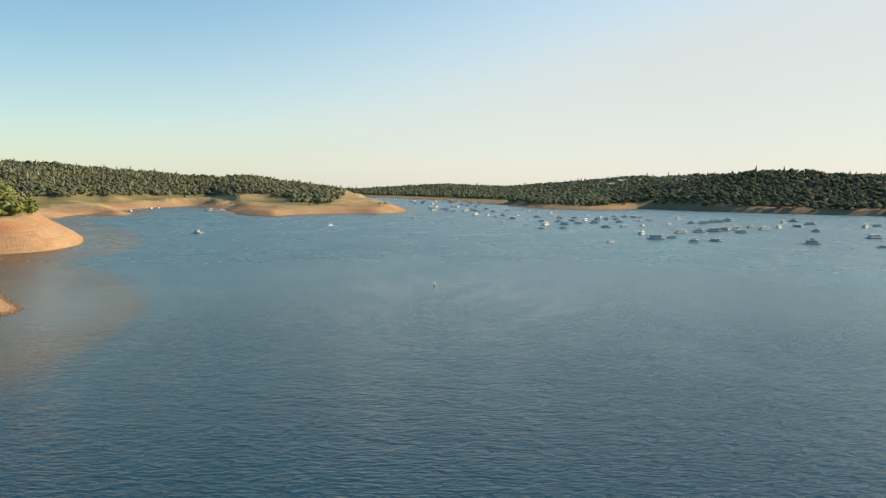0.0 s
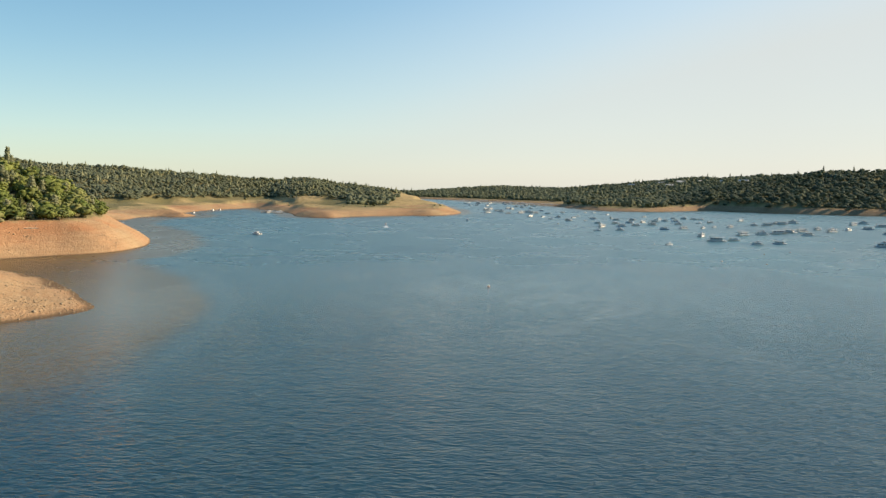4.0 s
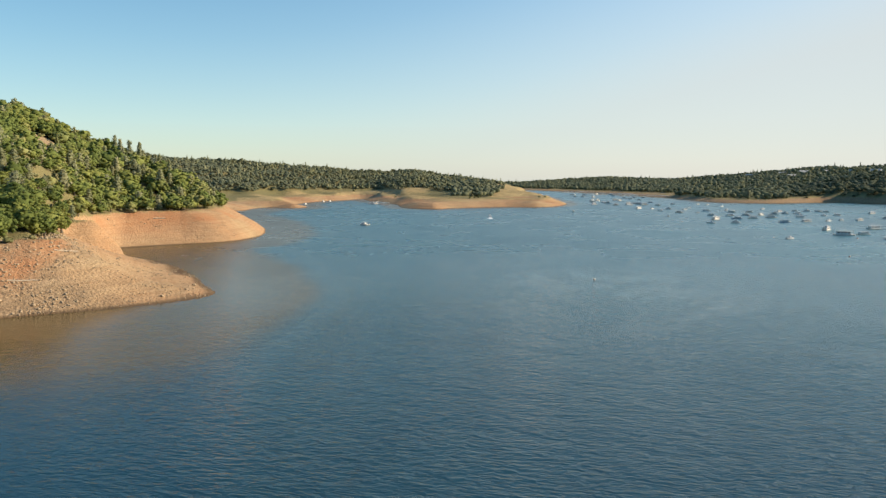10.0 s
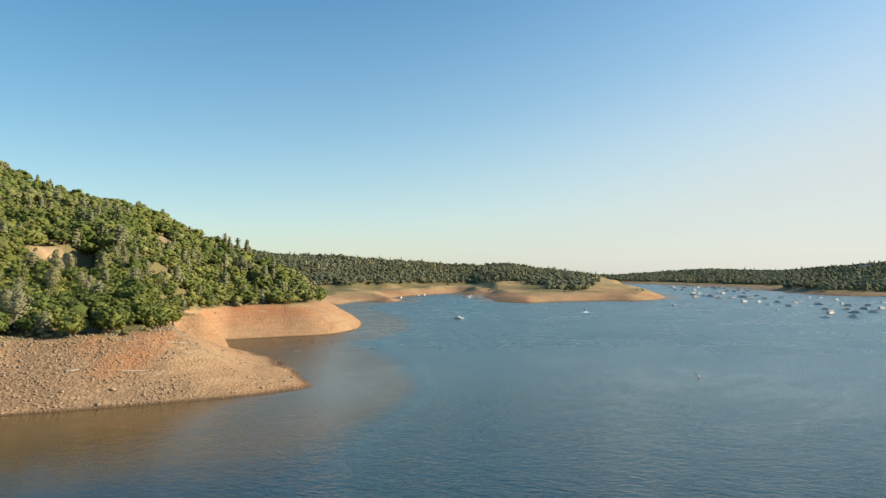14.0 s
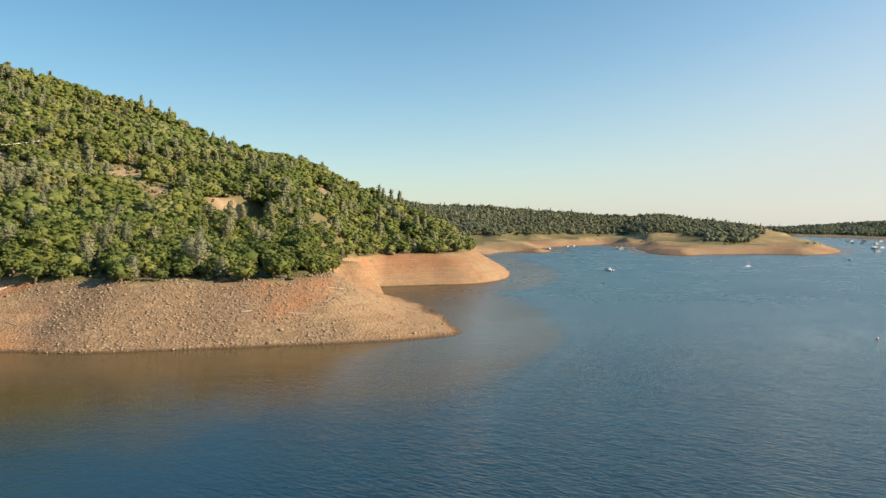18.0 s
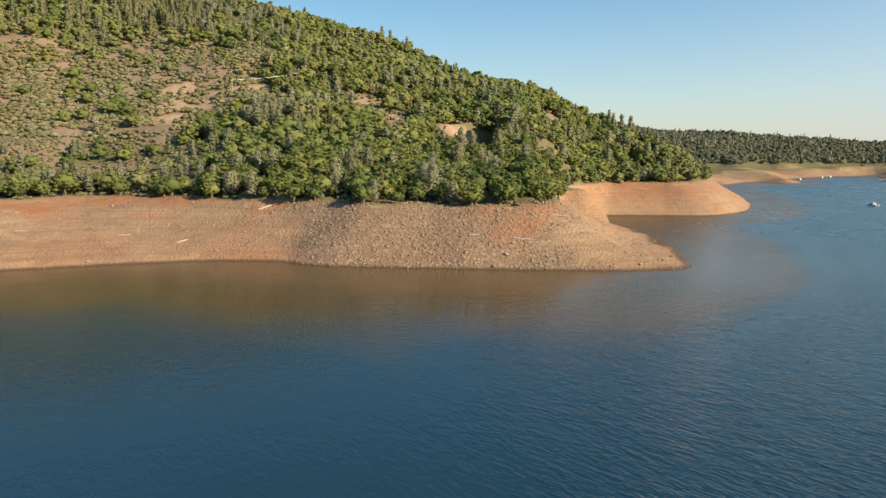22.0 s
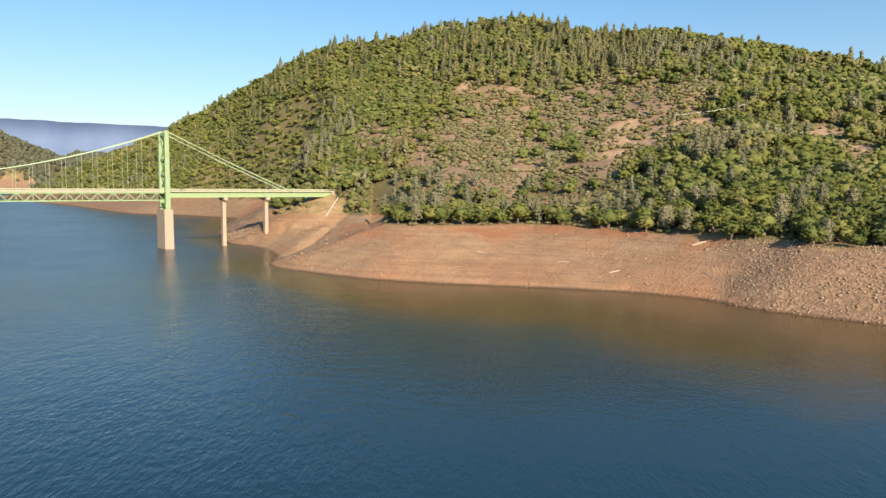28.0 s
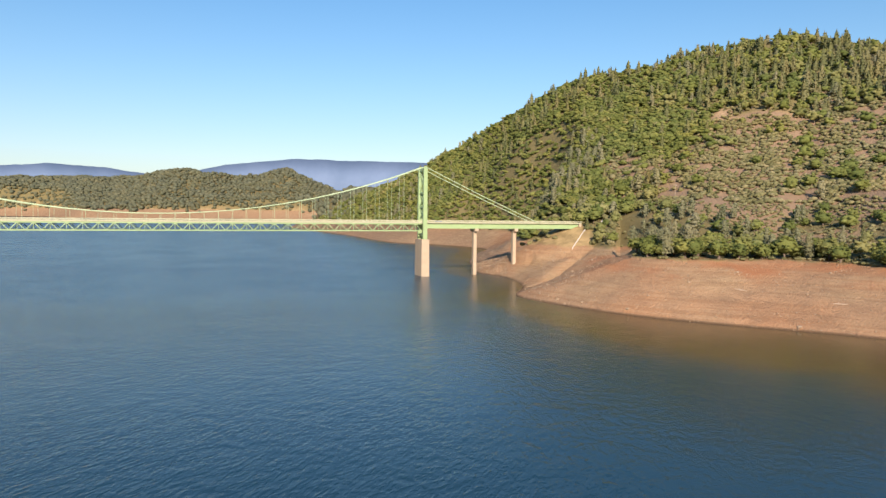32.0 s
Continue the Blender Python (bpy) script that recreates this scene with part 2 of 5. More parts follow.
def painted(name, colour, rough=0.5, metal=0.0, worn=(0.8, 1.15), scale=0.6, relief=0.0):
    m, nt, b = fresh(name, rough, metal, 0.4)
    p = local(nt)
    n = mixed(nt, 0.5, noisy(nt, p, scale, 5, 0.65), noisy(nt, p, scale * 9, 3, 0.6))
    plug(nt, b.inputs["Base Color"], mixed(nt, 1.0, colour, ramp(nt, n, (0.3, worn[0]), (0.7, worn[1])), "MULTIPLY"))
    plug(nt, b.inputs["Roughness"], ramp(nt, n, (0.3, max(rough - 0.1, 0.05)), (0.7, min(rough + 0.12, 1.0))))
    if relief:
        bumped(nt, b, n, 0.6, relief)
    return m


SOIL, WATER = ground_material(), water_material()
OAK = leaf_material("oak_leaves", (0.117, 0.158, 0.049), (0.172, 0.217, 0.066), (0.247, 0.275, 0.088))
PINE = leaf_material("grey_pine_needles", (0.203, 0.226, 0.133), (0.246, 0.265, 0.161), (0.302, 0.304, 0.191), 1.8)
FIR = leaf_material("conifer_needles", (0.151, 0.181, 0.084), (0.193, 0.218, 0.101), (0.253, 0.246, 0.123), 1.6)
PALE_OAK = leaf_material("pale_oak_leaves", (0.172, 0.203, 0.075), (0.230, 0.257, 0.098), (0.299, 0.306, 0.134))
# aerial haze is put into the next two leaf colours, less in the first
HALF_HAZED_LEAVES = leaf_material("dark_hill_leaves", (0.115, 0.145, 0.105), (0.145, 0.175, 0.125), (0.18, 0.205, 0.14), 0.4, 0.55)
HAZED_LEAVES = leaf_material("far_leaves", (0.165, 0.195, 0.135), (0.20, 0.228, 0.155), (0.24, 0.258, 0.172), 0.4, 0.55)
BRUSH = leaf_material("brush_leaves", (0.179, 0.191, 0.093), (0.242, 0.248, 0.125), (0.326, 0.309, 0.180))
BARK = painted("bark", (0.15, 0.12, 0.09), 0.9, 0, (0.6, 1.3), 1.5, 0.05)
DRIFTWOOD = painted("driftwood", (0.40, 0.33, 0.25), 0.85, 0, (0.75, 1.2), 1.2, 0.03)
STONE = painted("shore_stone", (0.31, 0.235, 0.155), 0.92, 0, (0.6, 1.3), 0.35, 0.06)
STEEL_GREEN = painted("green_steel_paint", (0.27, 0.40, 0.20), 0.45, 0, (0.82, 1.1), 0.3)
CONCRETE = painted("weathered_concrete", (0.41, 0.34, 0.245), 0.85, 0, (0.8, 1.12), 0.25, 0.02)
ROADTOP = painted("road_asphalt", (0.09, 0.085, 0.08), 0.9, 0, (0.8, 1.2), 0.8)
PALE_RAIL = painted("pale_green_railing_paint", (0.37, 0.39, 0.27), 0.6, 0, (0.85, 1.1), 0.4)
CABLE = painted("pale_green_cable", (0.38, 0.52, 0.33), 0.5, 0)
HULL_WHITE = painted("white_gelcoat", (0.66, 0.66, 0.65), 0.35, 0, (0.9, 1.05))
HULL_TAN = painted("tan_gelcoat", (0.56, 0.50, 0.42), 0.4, 0, (0.9, 1.05))
HULL_BLUE = painted("blue_gelcoat", (0.10, 0.16, 0.30), 0.3, 0, (0.9, 1.05))
DARK_GLASS = painted("tinted_window", (0.03, 0.035, 0.04), 0.12, 0)
ALUMINIUM = painted("dull_aluminium", (0.6, 0.6, 0.6), 0.4, 0.9)
CANVAS = painted("canvas_awning", (0.42, 0.44, 0.47), 0.8, 0)
BUOY_PAINT = painted("buoy_paint", (0.75, 0.70, 0.62), 0.5, 0)
BUOY_BAND = painted("orange_band", (0.75, 0.2, 0.04), 0.5, 0)
DOCK_WOOD = painted("dock_planks", (0.42, 0.38, 0.33), 0.85, 0, (0.75, 1.2), 0.8)
FOAM = painted("white_foam", (0.75, 0.78, 0.8), 0.6, 0, (0.7, 1.1), 1.5)
ROOF_GREY = painted("grey_roofing", (0.40, 0.39, 0.38), 0.7, 0)


# ---- the shape of the land ----
# shorelines as bearing and distance; the wooded hill with its two spurs, from the bridge round to the low peninsula
SHORE_SPURS = (
    (100.6, 822), (101.0, 740), (101.6, 620), (101.2, 505), (98.8, 464), (97.4, 410), (98, 362), (95.6, 336), (92.5, 317),
    (88.7, 302), (83.5, 292), (79, 288), (74.4, 286), (68.9, 284), (64, 277), (61.8, 268), (59.1, 260), (54, 255),
    (48, 252), (43, 252), (38, 253), (34.7, 256), (32.4, 261.5), (31.2, 267), (30.6, 276), (31.3, 294), (32.1, 325), (33.8, 374), (36.8, 424),
    (39.5, 455), (38.5, 472), (36.5, 480), (33.3, 488), (30.1, 496), (28.3, 515), (26.95, 560), (27.1, 650), (28.8, 770),
)
SHORE_PENINSULA = (
    (30.3, 870), (29.5, 963), (28.4, 980), (27.6, 1045), (26.3, 1085), (25.5, 1052), (24.2, 1046), (23.5, 1100), (24.6, 1180), (22.4, 1350),
    (20.4, 1415), (19.2, 1480), (18.6, 1330), (17, 1208), (16.4, 1130), (16.1, 1045), (15, 1000), (13.2, 980), (12, 1010), (9.8, 1035), (7.5, 1050),
    (4.4, 1061), (2.9, 1190), (4.2, 1500),
    (6.5, 2100), (10, 2600), (12, 3600), (40, 4300), (88, 3000), (108, 2400), (115.5, 1900), (114.6, 1560), (111.6, 1240),
    (108.3, 969), (105, 915),
)
SHORE_MARINA = (
    (-36, 1220), (-32, 1240), (-27, 1265), (-22, 1290), (-18.5, 1350), (-15.7, 1400), (-12, 1300), (-8, 1330), (-5, 1560),
    (-2, 1850), (1, 2120), (4, 2400), (7, 2700), (9, 3300), (11, 4930), (-10, 4930), (-36, 4930), (-75, 4930), (-75, 900),
    (-55, 1100),
)
SHORE_CANYON = (
    (108, 3250), (112, 3350), (118, 3420), (124, 3380), (130, 3330), (131.6, 3380), (132.2, 3560), (134, 3900), (139, 4000),
    (148, 3950), (160, 4000), (160, 4935), (134, 4935), (100, 4935), (96, 4600),
)
SHORE_BEHIND = (
    (144.5, 900), (145.5, 620), (149, 500), (155, 455), (168, 420), (190, 480), (215, 620), (240, 760), (262, 900),
    (285, 950), (285, 4930), (225, 4930), (185, 4930), (150, 4930), (147, 2500),
)

# crest lines: bearing, distance, height, hollowness of the slope below
CREST_HILL = (
    (25, 600, 20, 1.0), (29.5, 610, 26.5, 1.0), (33, 630, 45.5, 1.0), (38, 660, 67.5, 1.0), (43.5, 720, 98.5, 1.1),
    (48, 780, 119.5, 1.2), (54.6, 860, 163.5, 1.3), (60, 890, 188.5, 1.3), (66, 910, 217.5, 1.35), (72.5, 930, 228, 1.4),
    (79.5, 950, 252, 1.45), (83.5, 950, 243, 1.5), (88, 950, 225, 1.6), (93, 980, 217, 1.7), (96.5, 1050, 207, 1.6),
    (99.6, 1150, 184, 1.2), (103.2, 1250, 143, 1.1), (107.7, 1400, 99, 1.0), (112, 1600, 63, 1.0), (114.5, 1700, 36, 1.0), (116, 1750, 20, 1.0),
)
CREST_PLATEAU = (
    (-5, 1500, 12, 1), (2, 1900, 12, 1), (4.5, 1900, 17, 1), (6, 1900, 27, 1), (9.3, 1900, 36, 1), (12, 1900, 46, 1), (14.7, 1900, 57, 1),
    (17, 1900, 55, 1), (21, 1900, 65, 1), (25.6, 1900, 75, 1), (30, 1900, 84, 1), (35.5, 1900, 99, 1), (60, 2000, 100, 1),
)
CREST_RIDGE = (
    (-75, 2000, 98, 1), (-45, 2000, 98, 1), (-32, 2250, 82, 1), (-21, 2300, 85, 1), (-14, 2400, 79, 1), (-9.7, 2500, 66, 1),
    (-5.2, 2800, 48, 1), (-0.5, 3000, 58, 1), (3, 3100, 50, 1), (6, 3200, 42, 1), (12, 3300, 48, 1),
)
CREST_KNOLL = (
    (-75, 1500, 66, 1), (-40, 1700, 66, 1), (-32, 1700, 63, 1), (-27, 1700, 80, 1), (-23.3, 1700, 82, 1), (-21, 1700, 72, 1),
    (-18, 1700, 56, 1), (-14, 1700, 32, 1), (-10, 1600, 25, 1),
)
CREST_CANYON = (
    (96, 4000, 200, 1), (110, 3900, 90, 1), (112.2, 3900, 118, 1), (116.1, 3900, 240, 1), (118, 3900, 205, 1), (120, 3900, 190, 1),
    (122, 3900, 205, 1), (124.4, 3900, 226, 1), (126.5, 3950, 190, 1), (128.7, 4300, 185, 1), (132, 4350, 186, 1),
    (135.7, 4400, 174, 1), (150, 4400, 190, 1), (160, 4400, 190, 1),
)
# where the wood begins above the bare bank: bearing, distance from the water
BANK_WIDTH = (
    (27, 78), (35, 76), (39, 58), (43, 42), (47, 39), (51, 42), (57, 38), (61, 40), (65, 50), (68, 62), (72, 84), (77, 100), (80, 90),
    (84, 70), (88, 58), (92, 62), (96, 70), (101, 60),
)
# clearings on the hill: bearing, distance, half width across (degrees) and along (metres)
CLEARINGS = (
    (70.4, 600, 1.6, 15), (70.0, 634, 1.3, 13), (67.2, 602, 1.7, 15), (65.2, 614, 1.5, 11), (68.3, 580, 2.3, 10), (70.9, 556, 1.6, 11),
    (56.4, 586, 1.1, 18), (54.2, 530, 1.4, 18), (48.7, 528, 1.3, 5), (42.0, 618, 0.5, 8), (82.6, 762, 0.45, 8),
)
SCRUB = (76, 625, 15, 150)   # the open brushy slope: bearing, distance, half width, half depth


def loop_of(shore):
    """A rounded outline in plan through the shoreline's points."""
    p = np.array([bearing(a, r)[:2] for a, r in shore])
    out = []
    for k in range(len(p)):
        a, b, c, d = p[k - 1], p[k], p[(k + 1) % len(p)], p[(k + 2) % len(p)]
        for t in np.arange(0, 1, 0.25):
            out.append(0.5 * (2 * b + (c - a) * t + (2 * a - 5 * b + 4 * c - d) * t * t + (3 * b - a - 3 * c + d) * t**3))
    return np.array(out)


def inland(x, y, loop):
    """Metres from the shoreline, positive on land."""
    a, b = loop, np.roll(loop, -1, 0)
    ab = b - a
    ll = (ab**2).sum(1)
    out = np.empty(len(x))
    for k in range(0, len(x), 6000):
        px, py = x[k:k + 6000, None], y[k:k + 6000, None]
        t = (((px - a[:, 0]) * ab[:, 0] + (py - a[:, 1]) * ab[:, 1]) / ll).clip(0, 1)
        d2 = (px - a[:, 0] - t * ab[:, 0]) ** 2 + (py - a[:, 1] - t * ab[:, 1]) ** 2
        cross = ((a[:, 1] > py) != (b[:, 1] > py)) & (px < ab[:, 0] * (py - a[:, 1]) / (ab[:, 1] + 1e-12) + a[:, 0])
        out[k:k + 6000] = np.sqrt(d2.min(1)) * np.where(cross.sum(1) % 2 == 1, 1, -1)
    return out


def value_noise(x, y, seed=0):
    """Smooth noise between -1 and 1 with a cell of one metre."""
    table = np.random.RandomState(seed).uniform(-1, 1, (256, 256))
    ix, iy = np.floor(x).astype(int), np.floor(y).astype(int)
    u, v = x - ix, y - iy
    u, v = u * u * (3 - 2 * u), v * v * (3 - 2 * v)
    g = lambda i, j: table[i % 256, j % 256]
    return (g(ix, iy) * (1 - u) + g(ix + 1, iy) * u) * (1 - v) + (g(ix, iy + 1) * (1 - u) + g(ix + 1, iy + 1) * u) * v


def hilly(az, r, crest, foot, back):
    t = np.array(crest, float)
    rc, zc, p = (np.interp(az, t[:, 0], t[:, k]) for k in (1, 2, 3))
    u = ((r - foot) / np.maximum(rc - foot, 40)).clip(0, 1)
    return (zc - POOL) * u**p - back * np.maximum(r - rc, 0)


def smooth(v, lo, hi):
    t = ((v - lo) / (hi - lo)).clip(0, 1)
    return t * t * (3 - 2 * t)


LOOP_HILL = loop_of(SHORE_SPURS + SHORE_PENINSULA[:-2] + SHORE_PENINSULA[-2:])
LOOPS = [LOOP_HILL] + [loop_of(s) for s in (SHORE_MARINA, SHORE_CANYON, SHORE_BEHIND)]


def lay_of_land(x, y):
    """Height, distance inland, and what grows or lies there (rubble, wood, scrub, bare)."""
    az, r = np.degrees(np.arctan2(-x, y)), np.hypot(x, y)
    turn = np.where(az < -90, az + 360, az)
    bumps = value_noise(x / 70, y / 70, 1) * 5 + value_noise(x / 27, y / 27, 2) * 2.2
    rills = value_noise(x / 24, y / 24, 6) * 0.7 + value_noise(x / 11, y / 11, 3) * 0.4 + value_noise(x / 4, y / 4, 4) * 0.1
    ds = [inland(x, y, loop) for loop in LOOPS]
    z, green = np.full(len(x), -40.0), np.zeros(len(x))
    near = np.array(BANK_WIDTH, float)
    w0 = np.interp(turn, near[:, 0], near[:, 1])
    w0 = np.where(r > 420, w0 + (np.where(turn < 46, 42, 78) - w0) * smooth(r, 400, 460) - 8 * smooth(r, 800, 980) * (turn < 45), w0)
    w0 = np.where((r > 480) & (r < 800) & (turn < 45), np.interp(turn, (27, 30, 33, 37, 39, 45), (30, 32, 44, 42, 14, 14)), w0)
    w0 = np.where((r > 420) & (r <= 480) & (turn > 37) & (turn < 46), 14, w0)
    w0 = w0 * np.where(r > 900, 1 + 0.5 * value_noise(x / 70, y / 70, 12), 1)
    w0 = w0 + (np.interp(turn, (90, 98, 101), (46, 42, 60)) - w0) * smooth(turn, 85, 91) * smooth(r, 530, 600)
    w0 = np.where((turn > 90) & (r > 420) & (r < 560), w0 + (60 - w0) * smooth(turn, 89, 91), w0)
    low_top = POOL - 11.0 * smooth(r, 860, 960) * (turn < 33) * (turn > 0)
    brink = np.full(len(x), POOL)
    for d, w, kind in zip(ds, (w0, np.where(turn < -14, 15.0, 22.0), 70.0, 60.0), range(4)):
        top = np.interp(turn, (-16, -11), (9.0, 4.5)) if kind == 1 else (low_top, POOL, 40.0, POOL)[kind]
        if kind == 0:
            foot = np.interp(turn, (27, 36, 39, 43, 62, 68, 77, 84, 95, 98, 100, 104, 110, 116), (560, 545, 500, 290, 296, 345, 405, 362, 385, 560, 830, 930, 1150, 1500))
            up = np.maximum(hilly(turn, r, CREST_HILL, foot, 0.4), hilly(turn, r, CREST_PLATEAU, np.interp(turn, (3, 10, 16, 18, 22, 25, 30), (1250.0, 1250, 1320, 1620, 1540, 1400, 1300)), 0.03))
            up = np.where(turn > 116.5, 0, up + (POOL - low_top) * smooth(r, 1250, 1800) * smooth(turn, 5, 10))
            rough = np.clip(up / 40, 0.05, 1)
        elif kind == 1:
            up = np.maximum(hilly(turn, r, CREST_RIDGE, np.interp(turn, (-30, -5, 5), (1500.0, 1800, 2600)), 0.02),
                            hilly(turn, r, CREST_KNOLL, np.full(len(r), 1300.0), 0.12))
            rough = 0.7
        elif kind == 2:
            up, rough = hilly(turn, r, CREST_CANYON, np.full(len(r), 3420.0), 0.1), 2.0
        else:
            up, rough = 110 * smooth(d, 60, 700), 1.0
        t = (d / w).clip(0, 1)
        bank = top * t ** (0.92 + (r < 460) * (0.16 * (1 - smooth(turn, 36, 45)) + 0.3 * (1 - smooth(turn, 32, 40)))) + rills * smooth(d, 0, 6) * (1 - 0.6 * smooth(t, 0.9, 1))
        over = np.maximum(0, np.minimum((d - w) * (0.75 + np.maximum(d - w, 0) / 55), np.maximum(up, 0.6) + bumps * rough * smooth(d - w, 0, 60)))
        land = np.where(d < 0, np.maximum(0.3 * d - 0.25, -40), bank + over)
        green = np.where(land >= z, smooth(d - w, -2, 2), green)
        brink = np.where(land >= z, top, brink)
        z = np.maximum(z, land)
    far_bank = (r > 880) & (r < 2000) & (turn > 1) & (turn < 32) & (z > 0)
    z = np.where(far_bank & (r < 1500), z * (1 + 0.4 * smooth(ds[0], 5, 40) * value_noise(x / 48, y / 48, 18)), z)
    z = np.where(far_bank, z + smooth(turn, 3.5, 8) * smooth(ds[0], 0, 60) * (2.2 * value_noise(x / 85, y / 85, 14) + 1.2 * value_noise(x / 30, y / 30, 15)), z)
    landing = bearing(92.8, 521)
    q = np.hypot(x - landing.x, y - landing.y)
    z = np.where(z > 8, np.maximum(z, np.minimum(34.4 - 0.55 * np.maximum(q - 12, 0), z + 22)), z)
    a, b = bearing(97.9, 372), bearing(92.7, 468)   # the gully below the grassy track
    t = (((x - a.x) * (b.x - a.x) + (y - a.y) * (b.y - a.y)) / ((b.x - a.x) ** 2 + (b.y - a.y) ** 2)).clip(0, 1)
    gully = np.hypot(x - a.x - t * (b.x - a.x), y - a.y - t * (b.y - a.y)) + 2.2 * value_noise(x / 14, y / 14, 19)
    z = np.where(z > 0.5, np.maximum(z - 5.0 * np.exp(-((gully / 3.6) ** 2)) * smooth(t, -0.1, 0.25), 0.4), z)
    point = (1 - smooth(np.abs(turn - 100.5), 1.5, 2.6)) * smooth(r, 430, 450) * (1 - smooth(r, 600, 660))
    z = np.where(z > 0.3, z + point * (2.2 * np.abs(value_noise(x / 9, y / 9, 20)) + 1.2 * value_noise(x / 4, y / 4, 23)), z)
    shore = np.max(ds, axis=0)
    bare, scrub, cut = np.zeros(len(x)), np.zeros(len(x)), np.zeros(len(x))
    for a, rr, da, dr in CLEARINGS:
        q = np.hypot((turn - a) / da, (r - rr) / dr) + 0.45 * value_noise(x / 12, y / 12, 7) + 0.35 * value_noise(x / 5, y / 5, 24)
        bare = np.maximum(bare, 1 - smooth(q, 0.75, 1.0))
        cut = np.maximum(cut, 1 - smooth(np.hypot((turn - a) / (da + 0.5), (r - rr + 18) / (dr + 24)), 0.9, 1.05))
    q = np.hypot((turn - SCRUB[0]) / SCRUB[2], (r - SCRUB[1]) / SCRUB[3]) + 0.3 * value_noise(x / 40, y / 40, 8)
    scrub = 1 - smooth(q, 0.8, 1.05)
    scrub = np.maximum(scrub, 0.8 * cut)
    rubble = (1 - smooth(np.abs(turn - 51) + 1.8 * value_noise(x / 10, y / 10, 9), 9.5, 12)) * (r < 340)
    red = smooth(z, 10, 16) * (r < 660) * (turn > 26) * (turn < 95) * smooth(value_noise(x / 16, y / 16, 16) + np.where(turn > 62, 0.15, 0), 0.0, 0.5)
    red = np.maximum(red, 0.8 * (1 - smooth(np.abs(turn - 43.6 + (z - 14) * 0.25), 0.8, 3.0)) * smooth(z, 4, 11) * (r < 330))
    red = np.maximum(red, 0.85 * (r > 480) * (r < 640) * (1 - smooth(np.abs(turn - 35), 1, 4)) * smooth(z, 4, 12))
    red = np.maximum(red, smooth(z, 15.5, 17.5) * (turn > 63) * (turn < 84) * (r < 460) * smooth(value_noise(x / 25, y / 25, 17), -0.5, 0.1))
    rubble = np.maximum(rubble, ((turn > 98.6) & (turn < 103) & (r > 440) & (r < 660)) * 0.8)
    rubble = np.maximum(rubble, 0.12 * (1 - smooth(np.abs(turn - 95), 1, 3)) * (r < 400))
    # the far canyon bank takes the paler stone colour
    rubble = np.maximum(rubble, 0.9 * (turn > 90) * (r > 3000))
    rubble = np.maximum(rubble, 0.8 * smooth(turn, 99, 101) * (r > 660) * (r < 2800))
    # the same grey mutes the marina bank, painting in its haze
    rubble = np.maximum(rubble, 0.9 * (turn < 3) * (r > 1200) * (r < 2600))
    wooded = green * (1 - cut) * (1 - 0.93 * scrub)
    low = (r > 900) & (r < 2050) & (turn < 29) & (turn > 0)
    wooded = np.where(low, wooded * smooth(shore + 40 * value_noise(x / 60, y / 60, 5), np.interp(turn, (3, 5.5, 12, 15, 17, 23, 25, 29), (500, 120, 95, 90, 60, 62, 75, 80)),
                                           np.interp(turn, (3, 5.5, 12, 15, 17, 23, 25, 29), (540, 150, 125, 120, 85, 85, 100, 105))), wooded)
    wooded = np.where((turn > 91.6) & (turn < 98.6) & (r > 300) & (r < 505), wooded * smooth(turn, 92.4, 91.8), wooded)
    return z, shore, rubble, wooded, scrub, bare, red, brink


def raw_mesh(name, verts, faces_by_size, materials, slots=None, smooth_shade=False):
    """A mesh straight from arrays: faces_by_size is a list of index arrays, one for each corner count."""
    me = bpy.data.meshes.new(name)
    me.vertices.add(len(verts))
    me.vertices.foreach_set("co", np.asarray(verts, np.float32).ravel())
    loops = np.concatenate([f.ravel() for f in faces_by_size])
    sizes = np.concatenate([np.full(len(f), f.shape[1]) for f in faces_by_size])
    me.loops.add(len(loops))
    me.loops.foreach_set("vertex_index", loops.astype(np.int32))
    me.polygons.add(len(sizes))
    me.polygons.foreach_set("loop_start", np.r_[0, np.cumsum(sizes)[:-1]].astype(np.int32))
    if slots is not None:
        me.polygons.foreach_set("material_index", np.concatenate(slots).astype(np.int32))
    me.polygons.foreach_set("use_smooth", np.full(len(sizes), smooth_shade))
    for m in materials:
        me.materials.append(m)
    me.update(calc_edges=True)
    return me


AZ = np.r_[np.arange(-38, 140.01, 0.25), np.arange(143, 321, 3.0)]
RR = np.r_[3, 90, 160, 200 * 1.0112 ** np.arange(0, 288)]
RR = RR[RR < 4940]
gr, ga = np.meshgrid(RR, np.radians(AZ), indexing="ij")
gx, gy = (-np.sin(ga) * gr).ravel(), (np.cos(ga) * gr).ravel()
gz, gshore, grub, gwood, gscrub, gbare, gred, gbrink = lay_of_land(gx, gy)
na, nr = len(AZ), len(RR)
ids = np.arange(na * nr).reshape(nr, na)
quads = np.stack([ids[:-1], np.roll(ids[:-1], -1, 1), np.roll(ids[1:], -1, 1), ids[1:]], -1).reshape(-1, 4)
ground_me = raw_mesh("ground", np.stack([gx, gy, gz], -1), [quads[:, ::-1]], [SOIL], smooth_shade=True)
for key, values in (("rubble", grub), ("wood", gwood), ("scrub", gscrub), ("bare", gbare), ("red", gred), ("brink", gbrink)):
    ground_me.attributes.new(key, "FLOAT", "POINT").data.foreach_set("value", values.astype(np.float32))
ground = tagged(new("ground", ground_me), "bare orange-brown banks below dry wooded hills", "ground", kind="structure")


